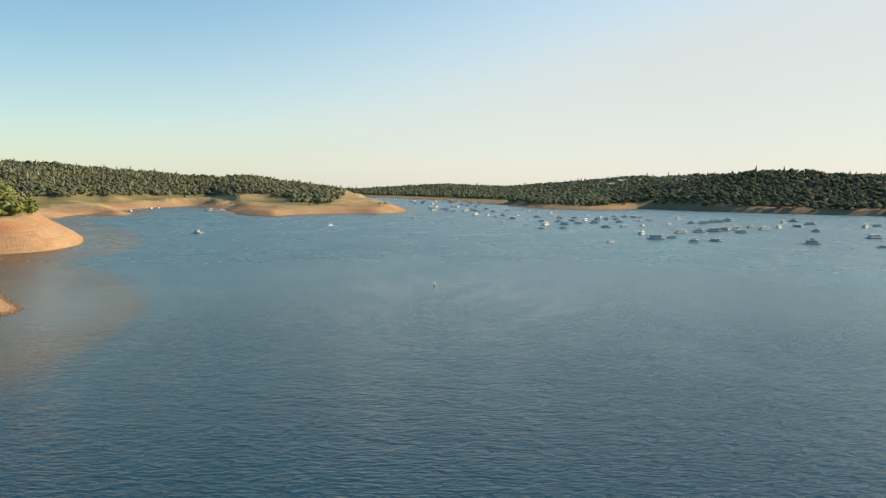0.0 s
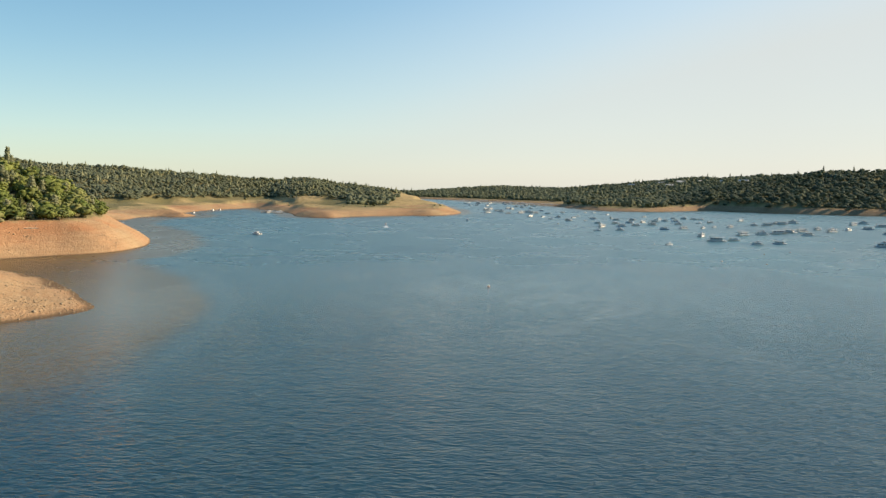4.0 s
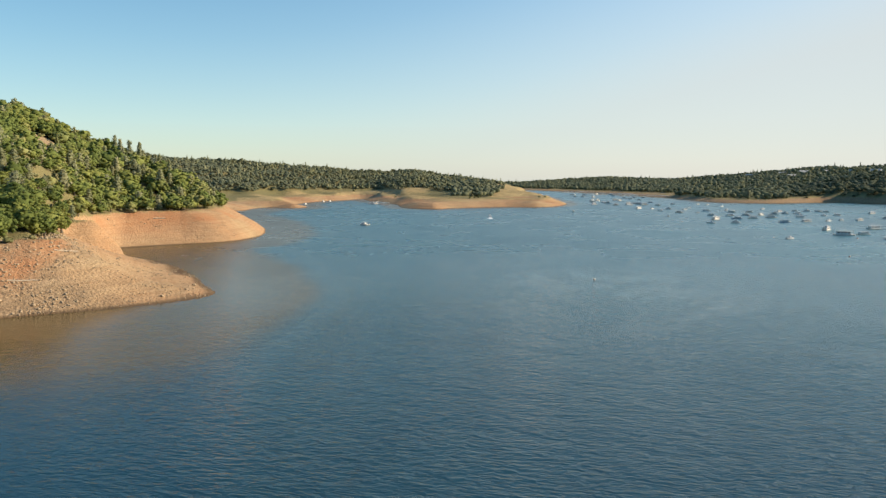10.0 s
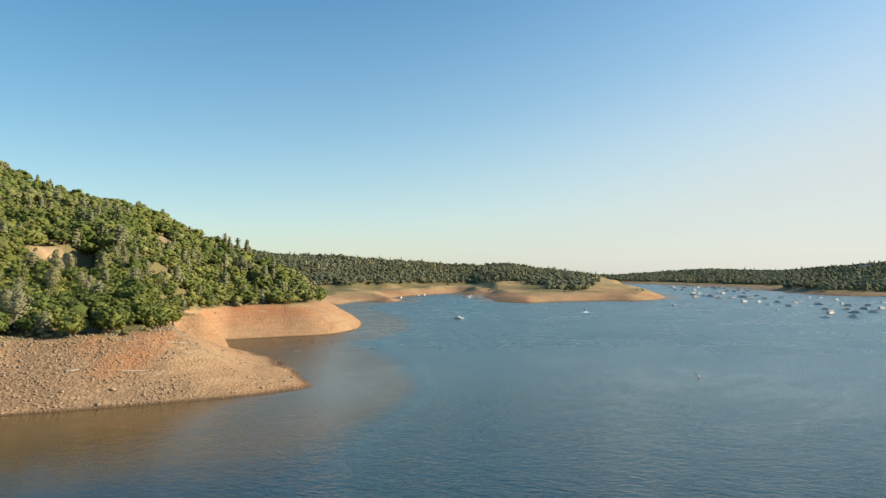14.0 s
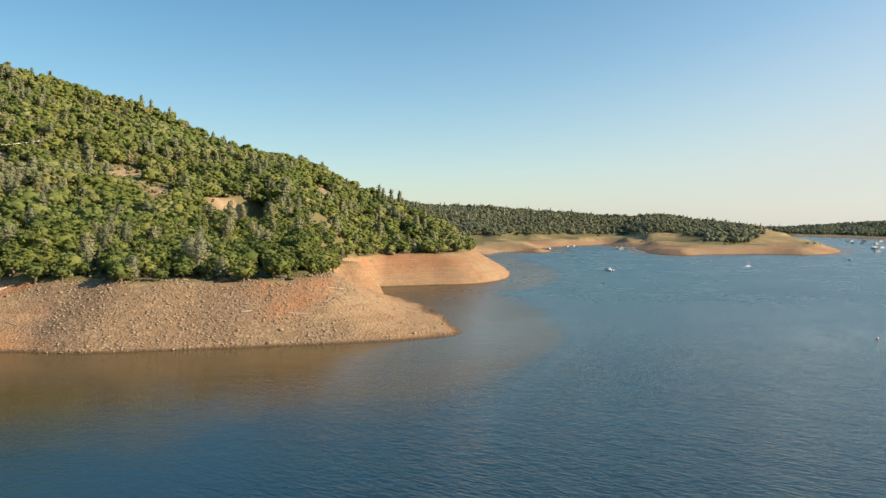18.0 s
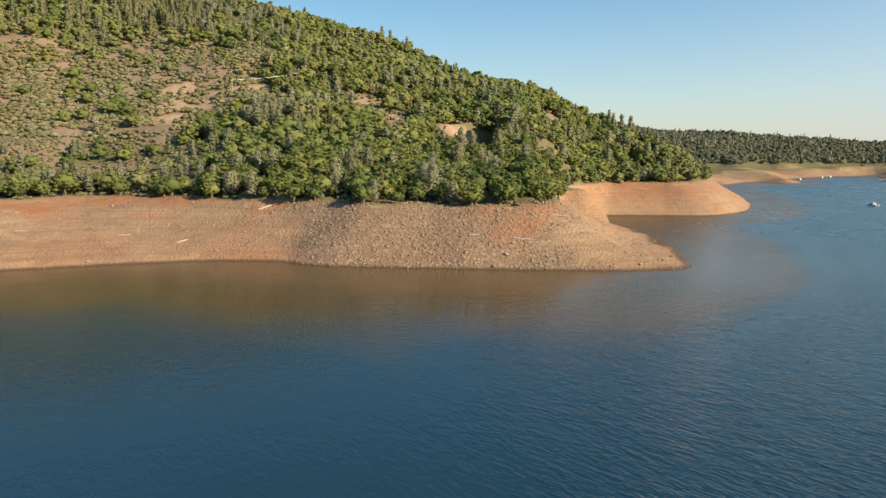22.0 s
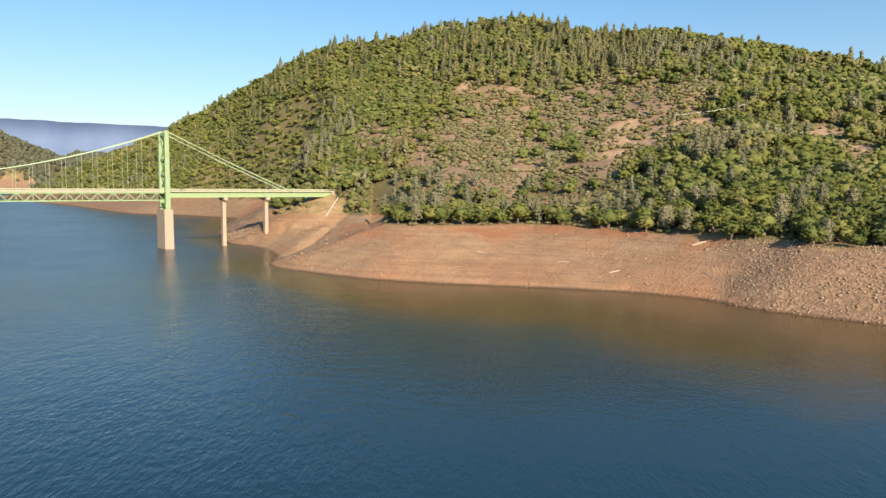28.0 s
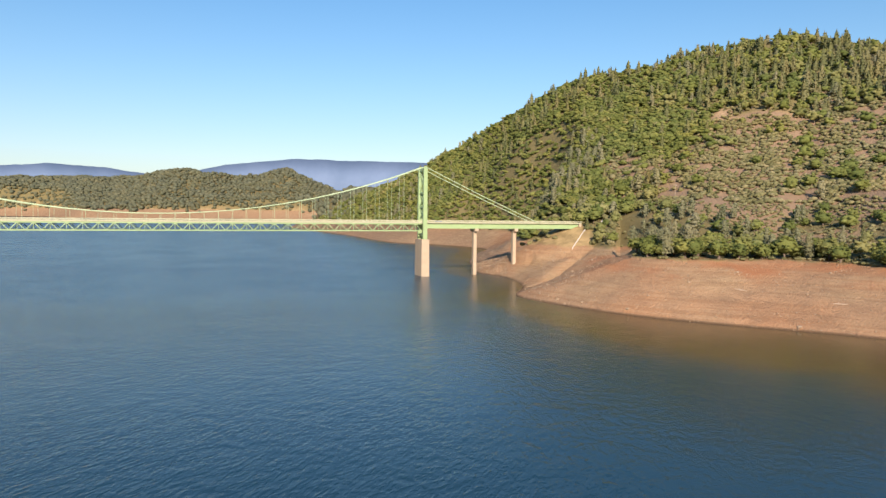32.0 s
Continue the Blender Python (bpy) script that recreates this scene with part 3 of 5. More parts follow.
def looked_up(table, x, y):
    az, r = np.degrees(np.arctan2(-x, y)), np.hypot(x, y)
    az = np.where(az < AZ[0], az + 360, az)
    i, j = (np.searchsorted(RR, r) - 1).clip(0, nr - 2), (np.searchsorted(AZ, az) - 1).clip(0, na - 2)
    u, v = ((r - RR[i]) / (RR[i + 1] - RR[i])).clip(0, 1), ((az - AZ[j]) / (AZ[j + 1] - AZ[j])).clip(0, 1)
    t = table.reshape(nr, na)
    return (t[i, j] * (1 - v) + t[i, j + 1] * v) * (1 - u) + (t[i + 1, j] * (1 - v) + t[i + 1, j + 1] * v) * u


def ground_at(x, y):
    return float(looked_up(gz, np.array([x]), np.array([y]))[0])


# ---- the lake ----
waz = np.arange(-180, 180, 1.0)
wr = np.r_[0.05, 25, 60, 110 * 1.035 ** np.arange(0, 112)]
wr = np.r_[wr[wr < 4900], 4945]
wg, wa = np.meshgrid(wr, np.radians(waz), indexing="ij")
wx, wy = (-np.sin(wa) * wg).ravel(), (np.cos(wa) * wg).ravel()
wd = -looked_up(gshore, wx, wy)
reach = np.interp(np.degrees(wa).ravel(), (0, 20, 28, 34, 60, 90, 98, 106), (14, 22, 62, 86, 84, 64, 34, 14))
silt = np.exp(-((np.maximum(wd, 0) / reach) ** 1.7))
ids = np.arange(len(wx)).reshape(len(wr), len(waz))
quads = np.stack([ids[:-1], np.roll(ids[:-1], -1, 1), np.roll(ids[1:], -1, 1), ids[1:]], -1).reshape(-1, 4)
water_me = raw_mesh("water", np.stack([wx, wy, 0 * wx], -1), [quads[:, ::-1], ids[:1, ::-1]], [WATER], smooth_shade=True)
wb = np.degrees(wa).ravel()
breeze = 1 - 0.75 * smooth(wb, 24, 58) * (1 - 0.5 * smooth(wb, 80, 97))   # the hill keeps the wind off its side of the lake
water_me.attributes.new("breeze", "FLOAT", "POINT").data.foreach_set("value", (breeze * (1 - 0.25 * smooth(wg.ravel(), 180, 620))).astype(np.float32))
# where the water colour is brightened as sky reflection, strongest towards the sun
sky_sheen = smooth(wg.ravel(), 60, 330) * (1 - smooth(wb, 26, 36)) * (0.5 + 0.5 * smooth(-wb, -12, 22))
chop = 0.07 + 0.20 * breeze * smooth(wg.ravel(), 100, 480) + 0.09 * (1 - breeze)   # ripples too fine and far to be told apart
water_me.attributes.new("chop", "FLOAT", "POINT").data.foreach_set("value", chop.astype(np.float32))
water_me.attributes.new("open", "FLOAT", "POINT").data.foreach_set("value", sky_sheen.astype(np.float32))
water_me.attributes.new("silt", "FLOAT", "POINT").data.foreach_set("value", silt.astype(np.float32))
tagged(new("water", water_me), "rippled blue-green reservoir water, muddy brown along the banks", "water", kind="structure")

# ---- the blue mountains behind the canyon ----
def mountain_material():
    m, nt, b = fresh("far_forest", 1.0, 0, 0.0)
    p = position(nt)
    # distance haze is put into the blue colour, and emission makes the ridge glow faintly
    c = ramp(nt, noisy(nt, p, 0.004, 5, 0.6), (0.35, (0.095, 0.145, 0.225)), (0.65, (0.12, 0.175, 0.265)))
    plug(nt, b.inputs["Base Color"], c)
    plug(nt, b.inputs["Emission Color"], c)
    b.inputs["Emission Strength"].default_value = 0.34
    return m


FAR_MOUNTAIN = mountain_material()


def mountains(label, r, shift, tops):
    t = np.array(tops, float)
    az = np.arange(t[0, 0], t[-1, 0] + 0.01, 0.2)
    el = np.interp(az, t[:, 0], t[:, 1]) + 0.05 * value_noise(az / 1.3, az * 0 + shift, 21) + 0.02 * value_noise(az / 0.4, az * 0, 22)
    top = EYE[2] + r * np.tan(np.radians(el))
    rows = []
    for f, dr in ((0.0, -60), (0.55, -30), (1.0, 0), (0.0, 25)):
        rows.append([bearing(a, r + dr, h * f - 20 * (f == 0)) for a, h in zip(az, top)])
    v = np.array(rows).reshape(-1, 3)
    i = np.arange(4 * len(az)).reshape(4, -1)
    q = np.stack([i[:-1, :-1], i[1:, :-1], i[1:, 1:], i[:-1, 1:]], -1).reshape(-1, 4)
    tagged(new("backdrop", raw_mesh("backdrop", v, [q], [FAR_MOUNTAIN], smooth_shade=True)), label, "mountains", kind="structure")


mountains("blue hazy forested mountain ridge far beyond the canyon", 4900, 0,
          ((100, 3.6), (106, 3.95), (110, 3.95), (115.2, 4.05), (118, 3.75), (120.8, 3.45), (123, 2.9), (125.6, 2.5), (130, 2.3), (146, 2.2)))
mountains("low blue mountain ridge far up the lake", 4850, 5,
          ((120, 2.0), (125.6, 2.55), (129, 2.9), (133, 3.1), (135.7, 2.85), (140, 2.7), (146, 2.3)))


# ---- modelling helpers ----
def part(name, bm, material, parent=None, label="", smooth_shade=False):
    me = bpy.data.meshes.new(name)
    bmesh.ops.recalc_face_normals(bm, faces=bm.faces[:])
    bm.to_mesh(me)
    bm.free()
    me.materials.append(material)
    if smooth_shade:
        me.polygons.foreach_set("use_smooth", [True] * len(me.polygons))
    ob = new(name, me)
    ob.parent = parent
    return tagged(ob, label)


def again(ob, m, parent=None):
    """Another part on the same mesh."""
    o = new(ob.name.split(".")[0], ob.data)
    o.parent = parent or ob.parent
    o.matrix_basis = m
    return o


def thing(name, m, label, category, group=""):
    ob = new(name)
    ob.empty_display_size = 0.5
    ob.matrix_basis = m
    return tagged(ob, label, category, group)


def box(bm, lo, hi, bevel=0.0):
    c, s = [(a + b) / 2 for a, b in zip(lo, hi)], [b - a for a, b in zip(lo, hi)]
    v = bmesh.ops.create_cube(bm, size=1, matrix=Matrix.Translation(c) @ Matrix.Diagonal((*s, 1)))["verts"]
    if bevel:
        bmesh.ops.bevel(bm, geom=list({e for x in v for e in x.link_edges}), offset=bevel, segments=1, affect="EDGES", profile=0.5)
    return bm


def bar(bm, a, b, w, h, up=(0, 0, 1)):
    """A beam from a to b, w wide and h deep."""
    a, b = Vector(a), Vector(b)
    d = (b - a).normalized()
    side = d.cross(Vector(up))
    side = (side if side.length > 1e-4 else Vector((1, 0, 0))).normalized() * w / 2
    top = side.normalized().cross(d) * h / 2
    v = [bm.verts.new(p + i * side + j * top) for p in (a, b) for i, j in ((-1, -1), (1, -1), (1, 1), (-1, 1))]
    for f in ((3, 2, 1, 0), (4, 5, 6, 7), (0, 1, 5, 4), (1, 2, 6, 5), (2, 3, 7, 6), (3, 0, 4, 7)):
        bm.faces.new([v[k] for k in f])
    return bm


def tube(bm, points, radii, n=6):
    """A round rod along points."""
    points = [Vector(p) for p in points]
    rings = []
    for k, p in enumerate(points):
        d = (points[min(k + 1, len(points) - 1)] - points[max(k - 1, 0)]).normalized()
        s = d.cross(Vector((0, 0, 1)) if abs(d.z) < 0.95 else Vector((1, 0, 0))).normalized()
        u = s.cross(d)
        r = radii[k] if isinstance(radii, (list, tuple)) else radii
        rings.append([bm.verts.new(p + (s * math.cos(6.2832 * i / n) + u * math.sin(6.2832 * i / n)) * r) for i in range(n)])
    for a, b in zip(rings, rings[1:]):
        for i in range(n):
            bm.faces.new((a[i], a[(i + 1) % n], b[(i + 1) % n], b[i]))
    bm.faces.new(rings[0])
    bm.faces.new(rings[-1])
    return bm


# ---- plants ----
def ball_template(sub, rng, rough=0.18):
    bm = bmesh.new()
    bmesh.ops.create_icosphere(bm, subdivisions=sub, radius=1)
    v = np.array([p.co[:] for p in bm.verts])
    f = np.array([[p.index for p in q.verts] for q in bm.faces])
    bm.free()
    return v * (1 + rng.uniform(-rough, rough, (len(v), 1))), f


def leaf_cards(centres, outward, size, rng, spread=0.55):
    """Small four-cornered leaf clusters that face outwards, unevenly."""
    n = len(centres)
    nrm = outward + rng.normal(0, spread, (n, 3)) * 0.42
    nrm /= np.linalg.norm(nrm, axis=1, keepdims=True)
    t = np.cross(nrm, rng.normal(0, 1, (n, 3)))
    t /= np.linalg.norm(t, axis=1, keepdims=True)
    u = np.cross(nrm, t)
    s = size * rng.uniform(0.6, 1.35, (n, 1))
    corners = [centres + s * (a * t * rng.uniform(0.7, 1.2, (n, 1)) + b * u * rng.uniform(0.6, 1.1, (n, 1)) + 0.25 * nrm * rng.uniform(-1, 1, (n, 1)))
               for a, b in ((-0.5, -0.5), (0.5, -0.45), (0.55, 0.5), (-0.45, 0.5))]
    return np.stack(corners, 1).reshape(-1, 3), np.arange(4 * n).reshape(n, 4)


def assemble(*pieces):
    """Joins (verts, faces, slot) pieces into one template: verts, triangles, quads and their slots."""
    vs, tri, quad, ts, qs, off = [], [], [], [], [], 0
    for v, f, s in pieces:
        vs.append(v)
        (tri if f.shape[1] == 3 else quad).append(f + off)
        (ts if f.shape[1] == 3 else qs).append(np.full(len(f), s))
        off += len(v)
    cat = lambda some, w: np.concatenate(some) if some else np.zeros((0, w), int)
    return np.concatenate(vs), cat(tri, 3), cat(quad, 4), np.concatenate(ts) if ts else np.zeros(0, int), np.concatenate(qs) if qs else np.zeros(0, int)


def trunk_piece(height, r0, lean=0.0, n=4):
    a = np.arange(n) * 2 * np.pi / n
    ring = np.stack([np.cos(a), np.sin(a), 0 * a], -1)
    v = np.concatenate([ring * r0 + (0, 0, -0.04), ring * r0 * 0.4 + (lean, 0, height)])
    i = np.arange(n)
    return v, np.stack([i, (i + 1) % n, (i + 1) % n + n, i + n], -1), 1


def lump(centre, half, sub, rng, rough=0.2):
    v, f = ball_template(sub, rng, rough)
    return v * half + centre, f, 0


def crown_cards(centres, halves, each, leaf, rng, up=0.3):
    """Loose leaf clusters on the outside of the clumps."""
    n = len(centres)
    d = rng.normal(0, 1, (n, each, 3)) + (0, 0, up)
    d /= np.linalg.norm(d, axis=2, keepdims=True)
    p = centres[:, None] + d * halves[:, None] * rng.uniform(0.9, 1.22, (n, each, 1))
    return (*leaf_cards(p.reshape(-1, 3), d.reshape(-1, 3), leaf, rng, 0.7), 0)


def oak_template(seed, clumps, sub, each, leaf):
    """A broad evergreen oak one unit tall: clumps of leaves of many sizes, loosely edged, round a hidden core."""
    rng = np.random.RandomState(seed)
    k = np.arange(clumps) + 0.5
    up, turn = 1 - 1.85 * k / clumps, k * 2.39996 + rng.uniform(-0.5, 0.5, clumps)
    flat = np.sqrt(np.maximum(0, 1 - up**2))
    d = np.stack([flat * np.cos(turn), flat * np.sin(turn), up], -1)
    half = np.array((0.40, 0.38, 0.38)) * rng.uniform(0.85, 1.15, 3)
    mid = np.array((0, 0, 0.5))
    c = mid + d * half * rng.uniform(0.66, 1.0, (clumps, 1))
    r = (1.05 / np.sqrt(clumps) * rng.uniform(0.6, 1.15, (clumps, 1))) * np.array((0.44, 0.44, 0.33))
    pieces = [lump(a, b, sub, rng, 0.22) for a, b in zip(c, r)] + [lump(mid, half * 0.86, 1, rng, 0.15)]
    if each:
        pieces.append(crown_cards(c, r, each, leaf, rng))
    return assemble(*pieces, trunk_piece(0.5, 0.035, 0.03))


def pine_template(seed, tiers, per, leaf, slim=0.19):
    """A tall grey pine one unit high: wispy sprays of needles, thicker below, on a leaning trunk."""
    rng = np.random.RandomState(seed)
    n = tiers * per
    h = (np.repeat((np.arange(tiers) + 0.5) / tiers, per) + rng.uniform(-0.6, 0.6, n) / tiers).clip(0.01, 1)
    shape = slim * (0.25 + 0.95 * np.sin((1 - h) ** 0.75 * 2.5 + 0.12)).clip(0.12, 2)
    rad = shape * np.sqrt(rng.uniform(0.25, 1.15, n)) * (1 + 0.25 * np.sin(9 * h + seed))
    a = rng.uniform(0, 2 * np.pi, n)
    lean = 0.05 * np.sin(3 * h + seed)
    c = np.stack([rad * np.cos(a) + lean, rad * np.sin(a), 0.16 + 0.84 * h], -1)
    out = np.stack([np.cos(a), np.sin(a), 0 * a + 0.55], -1)
    out /= np.linalg.norm(out, axis=1, keepdims=True)
    cards = leaf_cards(c, out, leaf * (1.2 - 0.5 * h)[:, None], rng, 0.6)
    cores = []
    for f in (0.25, 0.42, 0.58, 0.74, 0.88):
        w = slim * 0.62 * (0.25 + 0.95 * math.sin((1 - f) ** 0.75 * 2.5 + 0.12))
        cores.append(lump((0.05 * math.sin(3 * f + seed), 0, 0.16 + 0.84 * f), (w, w, 0.1), 1, rng, 0.25))
    return assemble(*cores, (*cards, 0), trunk_piece(0.96, 0.016, 0.02))


def fir_template(seed, tiers, rim, each, leaf, slim=0.17):
    """A narrow conifer one unit high: ragged drooping skirts of branches, one above the other."""
    rng = np.random.RandomState(seed)
    pieces, cc = [], []
    for k in range(tiers):
        f = k / tiers
        z, w = 0.12 + 0.80 * f, slim * (1.05 - f) ** 0.85 * rng.uniform(0.8, 1.15)
        a = np.arange(rim) * 2 * np.pi / rim + rng.uniform(0, 1)
        out = w * np.where(np.arange(rim) % 2, 0.55, 1.1) * rng.uniform(0.75, 1.2, rim)
        ring = np.stack([out * np.cos(a), out * np.sin(a), z - 0.35 * out + rng.uniform(-0.01, 0.01, rim)], -1)
        v = np.concatenate([ring, [(0, 0, min(z + 1.6 / tiers + 0.04, 1.0))]])
        i = np.arange(rim)
        pieces.append((v, np.stack([i, (i + 1) % rim, i * 0 + rim], -1), 0))
        cc.append(ring[::2])
    cc = np.concatenate(cc)
    if each:
        pieces.append(crown_cards(cc, np.full((len(cc), 3), 0.02), each, leaf, rng, 0.2))
    return assemble(*pieces, trunk_piece(0.96, 0.016, 0.0))


def bush_template(seed, clumps, sub, each, leaf):
    rng = np.random.RandomState(seed)
    a = np.arange(clumps) * 2.4 + rng.uniform(0, 1, clumps)
    out = 0.42 * np.sqrt(np.arange(clumps) / clumps)
    c = np.stack([out * np.cos(a), out * np.sin(a), rng.uniform(0.22, 0.5, clumps)], -1)
    r = rng.uniform(0.3, 0.5, (clumps, 1)) * np.array((1, 1, 0.9))
    pieces = [lump(p, q, sub, rng, 0.26) for p, q in zip(c, r)]
    if each:
        pieces.append(crown_cards(c, r, each, leaf, rng))
    return assemble(*pieces)


def spread(name, templates, x, y, z, size, width, materials, label, category, rng):
    """Many plants or stones as one object."""
    pick = rng.randint(0, len(templates), len(x))
    vs, tris, quads, ts, qs, tints, off = [], [], [], [], [], [], 0
    for k, (tv, tt, tq, st, sq) in enumerate(templates):
        s = np.nonzero(pick == k)[0]
        if not len(s):
            continue
        a = rng.uniform(0, 2 * np.pi, len(s))
        c, n = np.cos(a)[:, None], np.sin(a)[:, None]
        w, h = (size[s] * width[s])[:, None], size[s][:, None]
        v = np.stack([(tv[:, 0] * c - tv[:, 1] * n) * w + x[s][:, None], (tv[:, 0] * n + tv[:, 1] * c) * w + y[s][:, None],
                      tv[:, 2] * h + z[s][:, None]], -1)
        base = off + np.arange(len(s))[:, None, None] * len(tv)
        vs.append(v.reshape(-1, 3))
        tints.append(np.repeat(rng.uniform(0, 1, len(s)), len(tv)))
        tris.append((tt[None] + base).reshape(-1, 3))
        quads.append((tq[None] + base).reshape(-1, 4))
        ts.append(np.tile(st, len(s)))
        qs.append(np.tile(sq, len(s)))
        off += len(s) * len(tv)
    me = raw_mesh(name, np.concatenate(vs), [np.concatenate(tris), np.concatenate(quads)], materials, ts + qs, True)
    me.attributes.new("tint", "FLOAT", "POINT").data.foreach_set("value", np.concatenate(tints).astype(np.float32))
    return tagged(new(name, me), label, category, kind="stuff")


def grid_points(az0, az1, r0, r1, gap, rng):
    """Jittered points over a sector, gap metres apart."""
    reach = np.arange(-r1, r1, gap)
    x, y = (v.ravel() for v in np.meshgrid(reach, reach))
    x, y = x + rng.uniform(-0.5, 0.5, len(x)) * gap, y + rng.uniform(-0.5, 0.5, len(y)) * gap
    az, r = np.degrees(np.arctan2(-x, y)), np.hypot(x, y)
    keep = (az > az0) & (az < az1) & (r > r0) & (r < r1)
    return x[keep], y[keep]


# ---- the bridge ----
BRIDGE = Matrix.Translation(bearing(122, 447.8)) @ Matrix.Rotation(radians(122), 4, "Z")   # local x runs along the deck to the hill
TOWERS, MIDDLE, DECK, TOP = (132.6, -195.2), -31.3, 35.2, 70.4


def build_bridge():
    br = thing("suspension_bridge", BRIDGE, "green steel suspension bridge on pale concrete piers in the lake", "bridge")
    lo, hi = TOWERS[1], TOWERS[0]
    # towers and piers
    pier = leg = None
    for k, s in enumerate(TOWERS):
        if pier is None:
            bm = bmesh.new()
            v = bmesh.ops.create_cube(bm, size=1, matrix=Matrix.Diagonal((6.0, 17.0, 66, 1)) @ Matrix.Translation((0, 0, -0.1363)))["verts"]
            for p in v:
                if p.co.z > 0:
                    p.co.x *= 0.86
                    p.co.y *= 0.92
            bmesh.ops.bevel(bm, geom=bm.edges[:], offset=0.25, segments=1, affect="EDGES")
            pier = part("pier", bm, CONCRETE, br, "pale weathered concrete pier standing in the water")
            pier.matrix_basis = pose(s, 0, 0)
        else:
            again(pier, pose(s, 0, 0))
        for side in (-1, 1):
            if leg is None:
                bm = box(bmesh.new(), (-1.45, -1.1, 24), (1.45, 1.1, TOP), 0.12)
                for p in bm.verts:
                    p.co.x *= 1.0 - 0.14 * (p.co.z - 24) / 46
                for z in (31.0, 42.5, 54.0, 65.0):
                    box(bm, (-1.56, -1.2, z - 0.15), (1.56, 1.2, z + 0.15))
                leg = part("tower_leg", bm, STEEL_GREEN, br, "light green riveted steel tower leg")
                leg.matrix_basis = pose(s, -5.9, 0)
                bm = box(bmesh.new(), (-0.9, -0.9, TOP), (0.9, 0.9, TOP + 0.9), 0.2)
                saddle = part("cable_saddle", bm, STEEL_GREEN, leg)
            else:
                o = again(leg, pose(s, side * 5.9, 0), br)
                again(saddle, Matrix(), o)
        for z, d in ((TOP - 1.2, 2.2), (54.0, 1.3), (45.0, 1.3), (27.0, 1.8)):
            part("cross_strut", box(bmesh.new(), (s - 0.7, -4.8, z - d / 2), (s + 0.7, 4.8, z + d / 2), 0.06), STEEL_GREEN, br)
        for z0, z1 in ((46, 53.2), (55, 67.8), (37.5, 44)):
            for a, b in ((-1, 1), (1, -1)):
                part("cross_brace", bar(bmesh.new(), (s, 4.8 * a, z0), (s, 4.8 * b, z1), 0.6, 0.6), STEEL_GREEN, br)
    # stiffening truss
    panels = 40
    step = (hi - lo - 4) / panels
    top, bottom = DECK - 1.2, DECK - 5.6
    for side in (-5.0, 5.0):
        for name, z in (("top_chord", top), ("bottom_chord", bottom)):
            part(name, box(bmesh.new(), (lo + 2, side - 0.3, z - 0.35), (hi - 2, side + 0.3, z + 0.35), 0.05), STEEL_GREEN, br)
    up = part("truss_diagonal", bar(bmesh.new(), (0, 0, bottom), (step / 2, 0, top), 0.4, 0.42, (0, 1, 0)), STEEL_GREEN, br)
    down = part("truss_diagonal", bar(bmesh.new(), (step / 2, 0, top), (step, 0, bottom), 0.4, 0.42, (0, 1, 0)), STEEL_GREEN, br)
    post = part("truss_post", box(bmesh.new(), (-0.14, -0.14, bottom), (0.14, 0.14, top)), STEEL_GREEN, br)
    cross = part("floor_beam", box(bmesh.new(), (-0.2, -4.9, top - 0.7), (0.2, 4.9, top)), STEEL_GREEN, br)
    for k in range(panels):
        x = lo + 2 + k * step
        for side in (-5.0, 5.0):
            if (k, side) == (0, -5.0):
                for o, dx in ((up, 0), (down, 0), (post, step / 2)):
                    o.matrix_basis = pose(x + dx, side, 0)
                cross.matrix_basis = pose(x + step / 2, 0, 0)
            else:
                for o, dx in ((up, 0), (down, 0), (post, step / 2)):
                    again(o, pose(x + dx, side, 0))
                if side < 0:
                    again(cross, pose(x + step / 2, 0, 0))
    # roadway, kerbs and railings over the whole length
    start, end = -312.0, 247.0
    part("deck_slab", box(bmesh.new(), (start, -5.4, DECK - 0.75), (end, 5.4, DECK - 0.25), 0.04), PALE_RAIL, br)
    part("roadway", box(bmesh.new(), (start, -4.2, DECK - 0.246), (end, 4.2, DECK - 0.16)), ROADTOP, br, "worn grey asphalt roadway")
    for side in (-1, 1):
        part("kerb", box(bmesh.new(), (start, side * 4.8 - 0.55, DECK - 0.246), (end, side * 4.8 + 0.55, DECK + 0.05), 0.03), PALE_RAIL, br)
        bm = bmesh.new()
        for z, w in ((DECK + 0.35, 0.14), (DECK + 0.75, 0.14), (DECK + 1.1, 0.2)):
            box(bm, (start, side * 5.2 - 0.06, z - w / 2), (end, side * 5.2 + 0.06, z + w / 2))
        rail = part("railing", bm, PALE_RAIL, br, "pale green painted bridge railing")
        if side < 0:
            stub = part("railing_post", box(bmesh.new(), (-0.11, -0.11, DECK + 0.05), (0.11, 0.11, DECK + 1.15)), PALE_RAIL, rail)
            stub.matrix_basis = pose(start + 4, side * 5.2, 0)
        for k in range(1 if side < 0 else 0, 70):
            again(stub, pose(start + 4 + 7.9 * k, side * 5.2, 0), rail)
    # plate girders of the side spans and their columns
    for a, b in ((hi + 2, end), (start, lo - 2)):
        for side in (-3.9, 3.9):
            bm = box(bmesh.new(), (a, side - 0.18, DECK - 4.0), (b, side + 0.18, DECK - 0.75))
            box(bm, (a, side - 0.45, DECK - 4.12), (b, side + 0.45, DECK - 3.95))
            part("side_girder", bm, STEEL_GREEN, br, "light green steel plate girder")
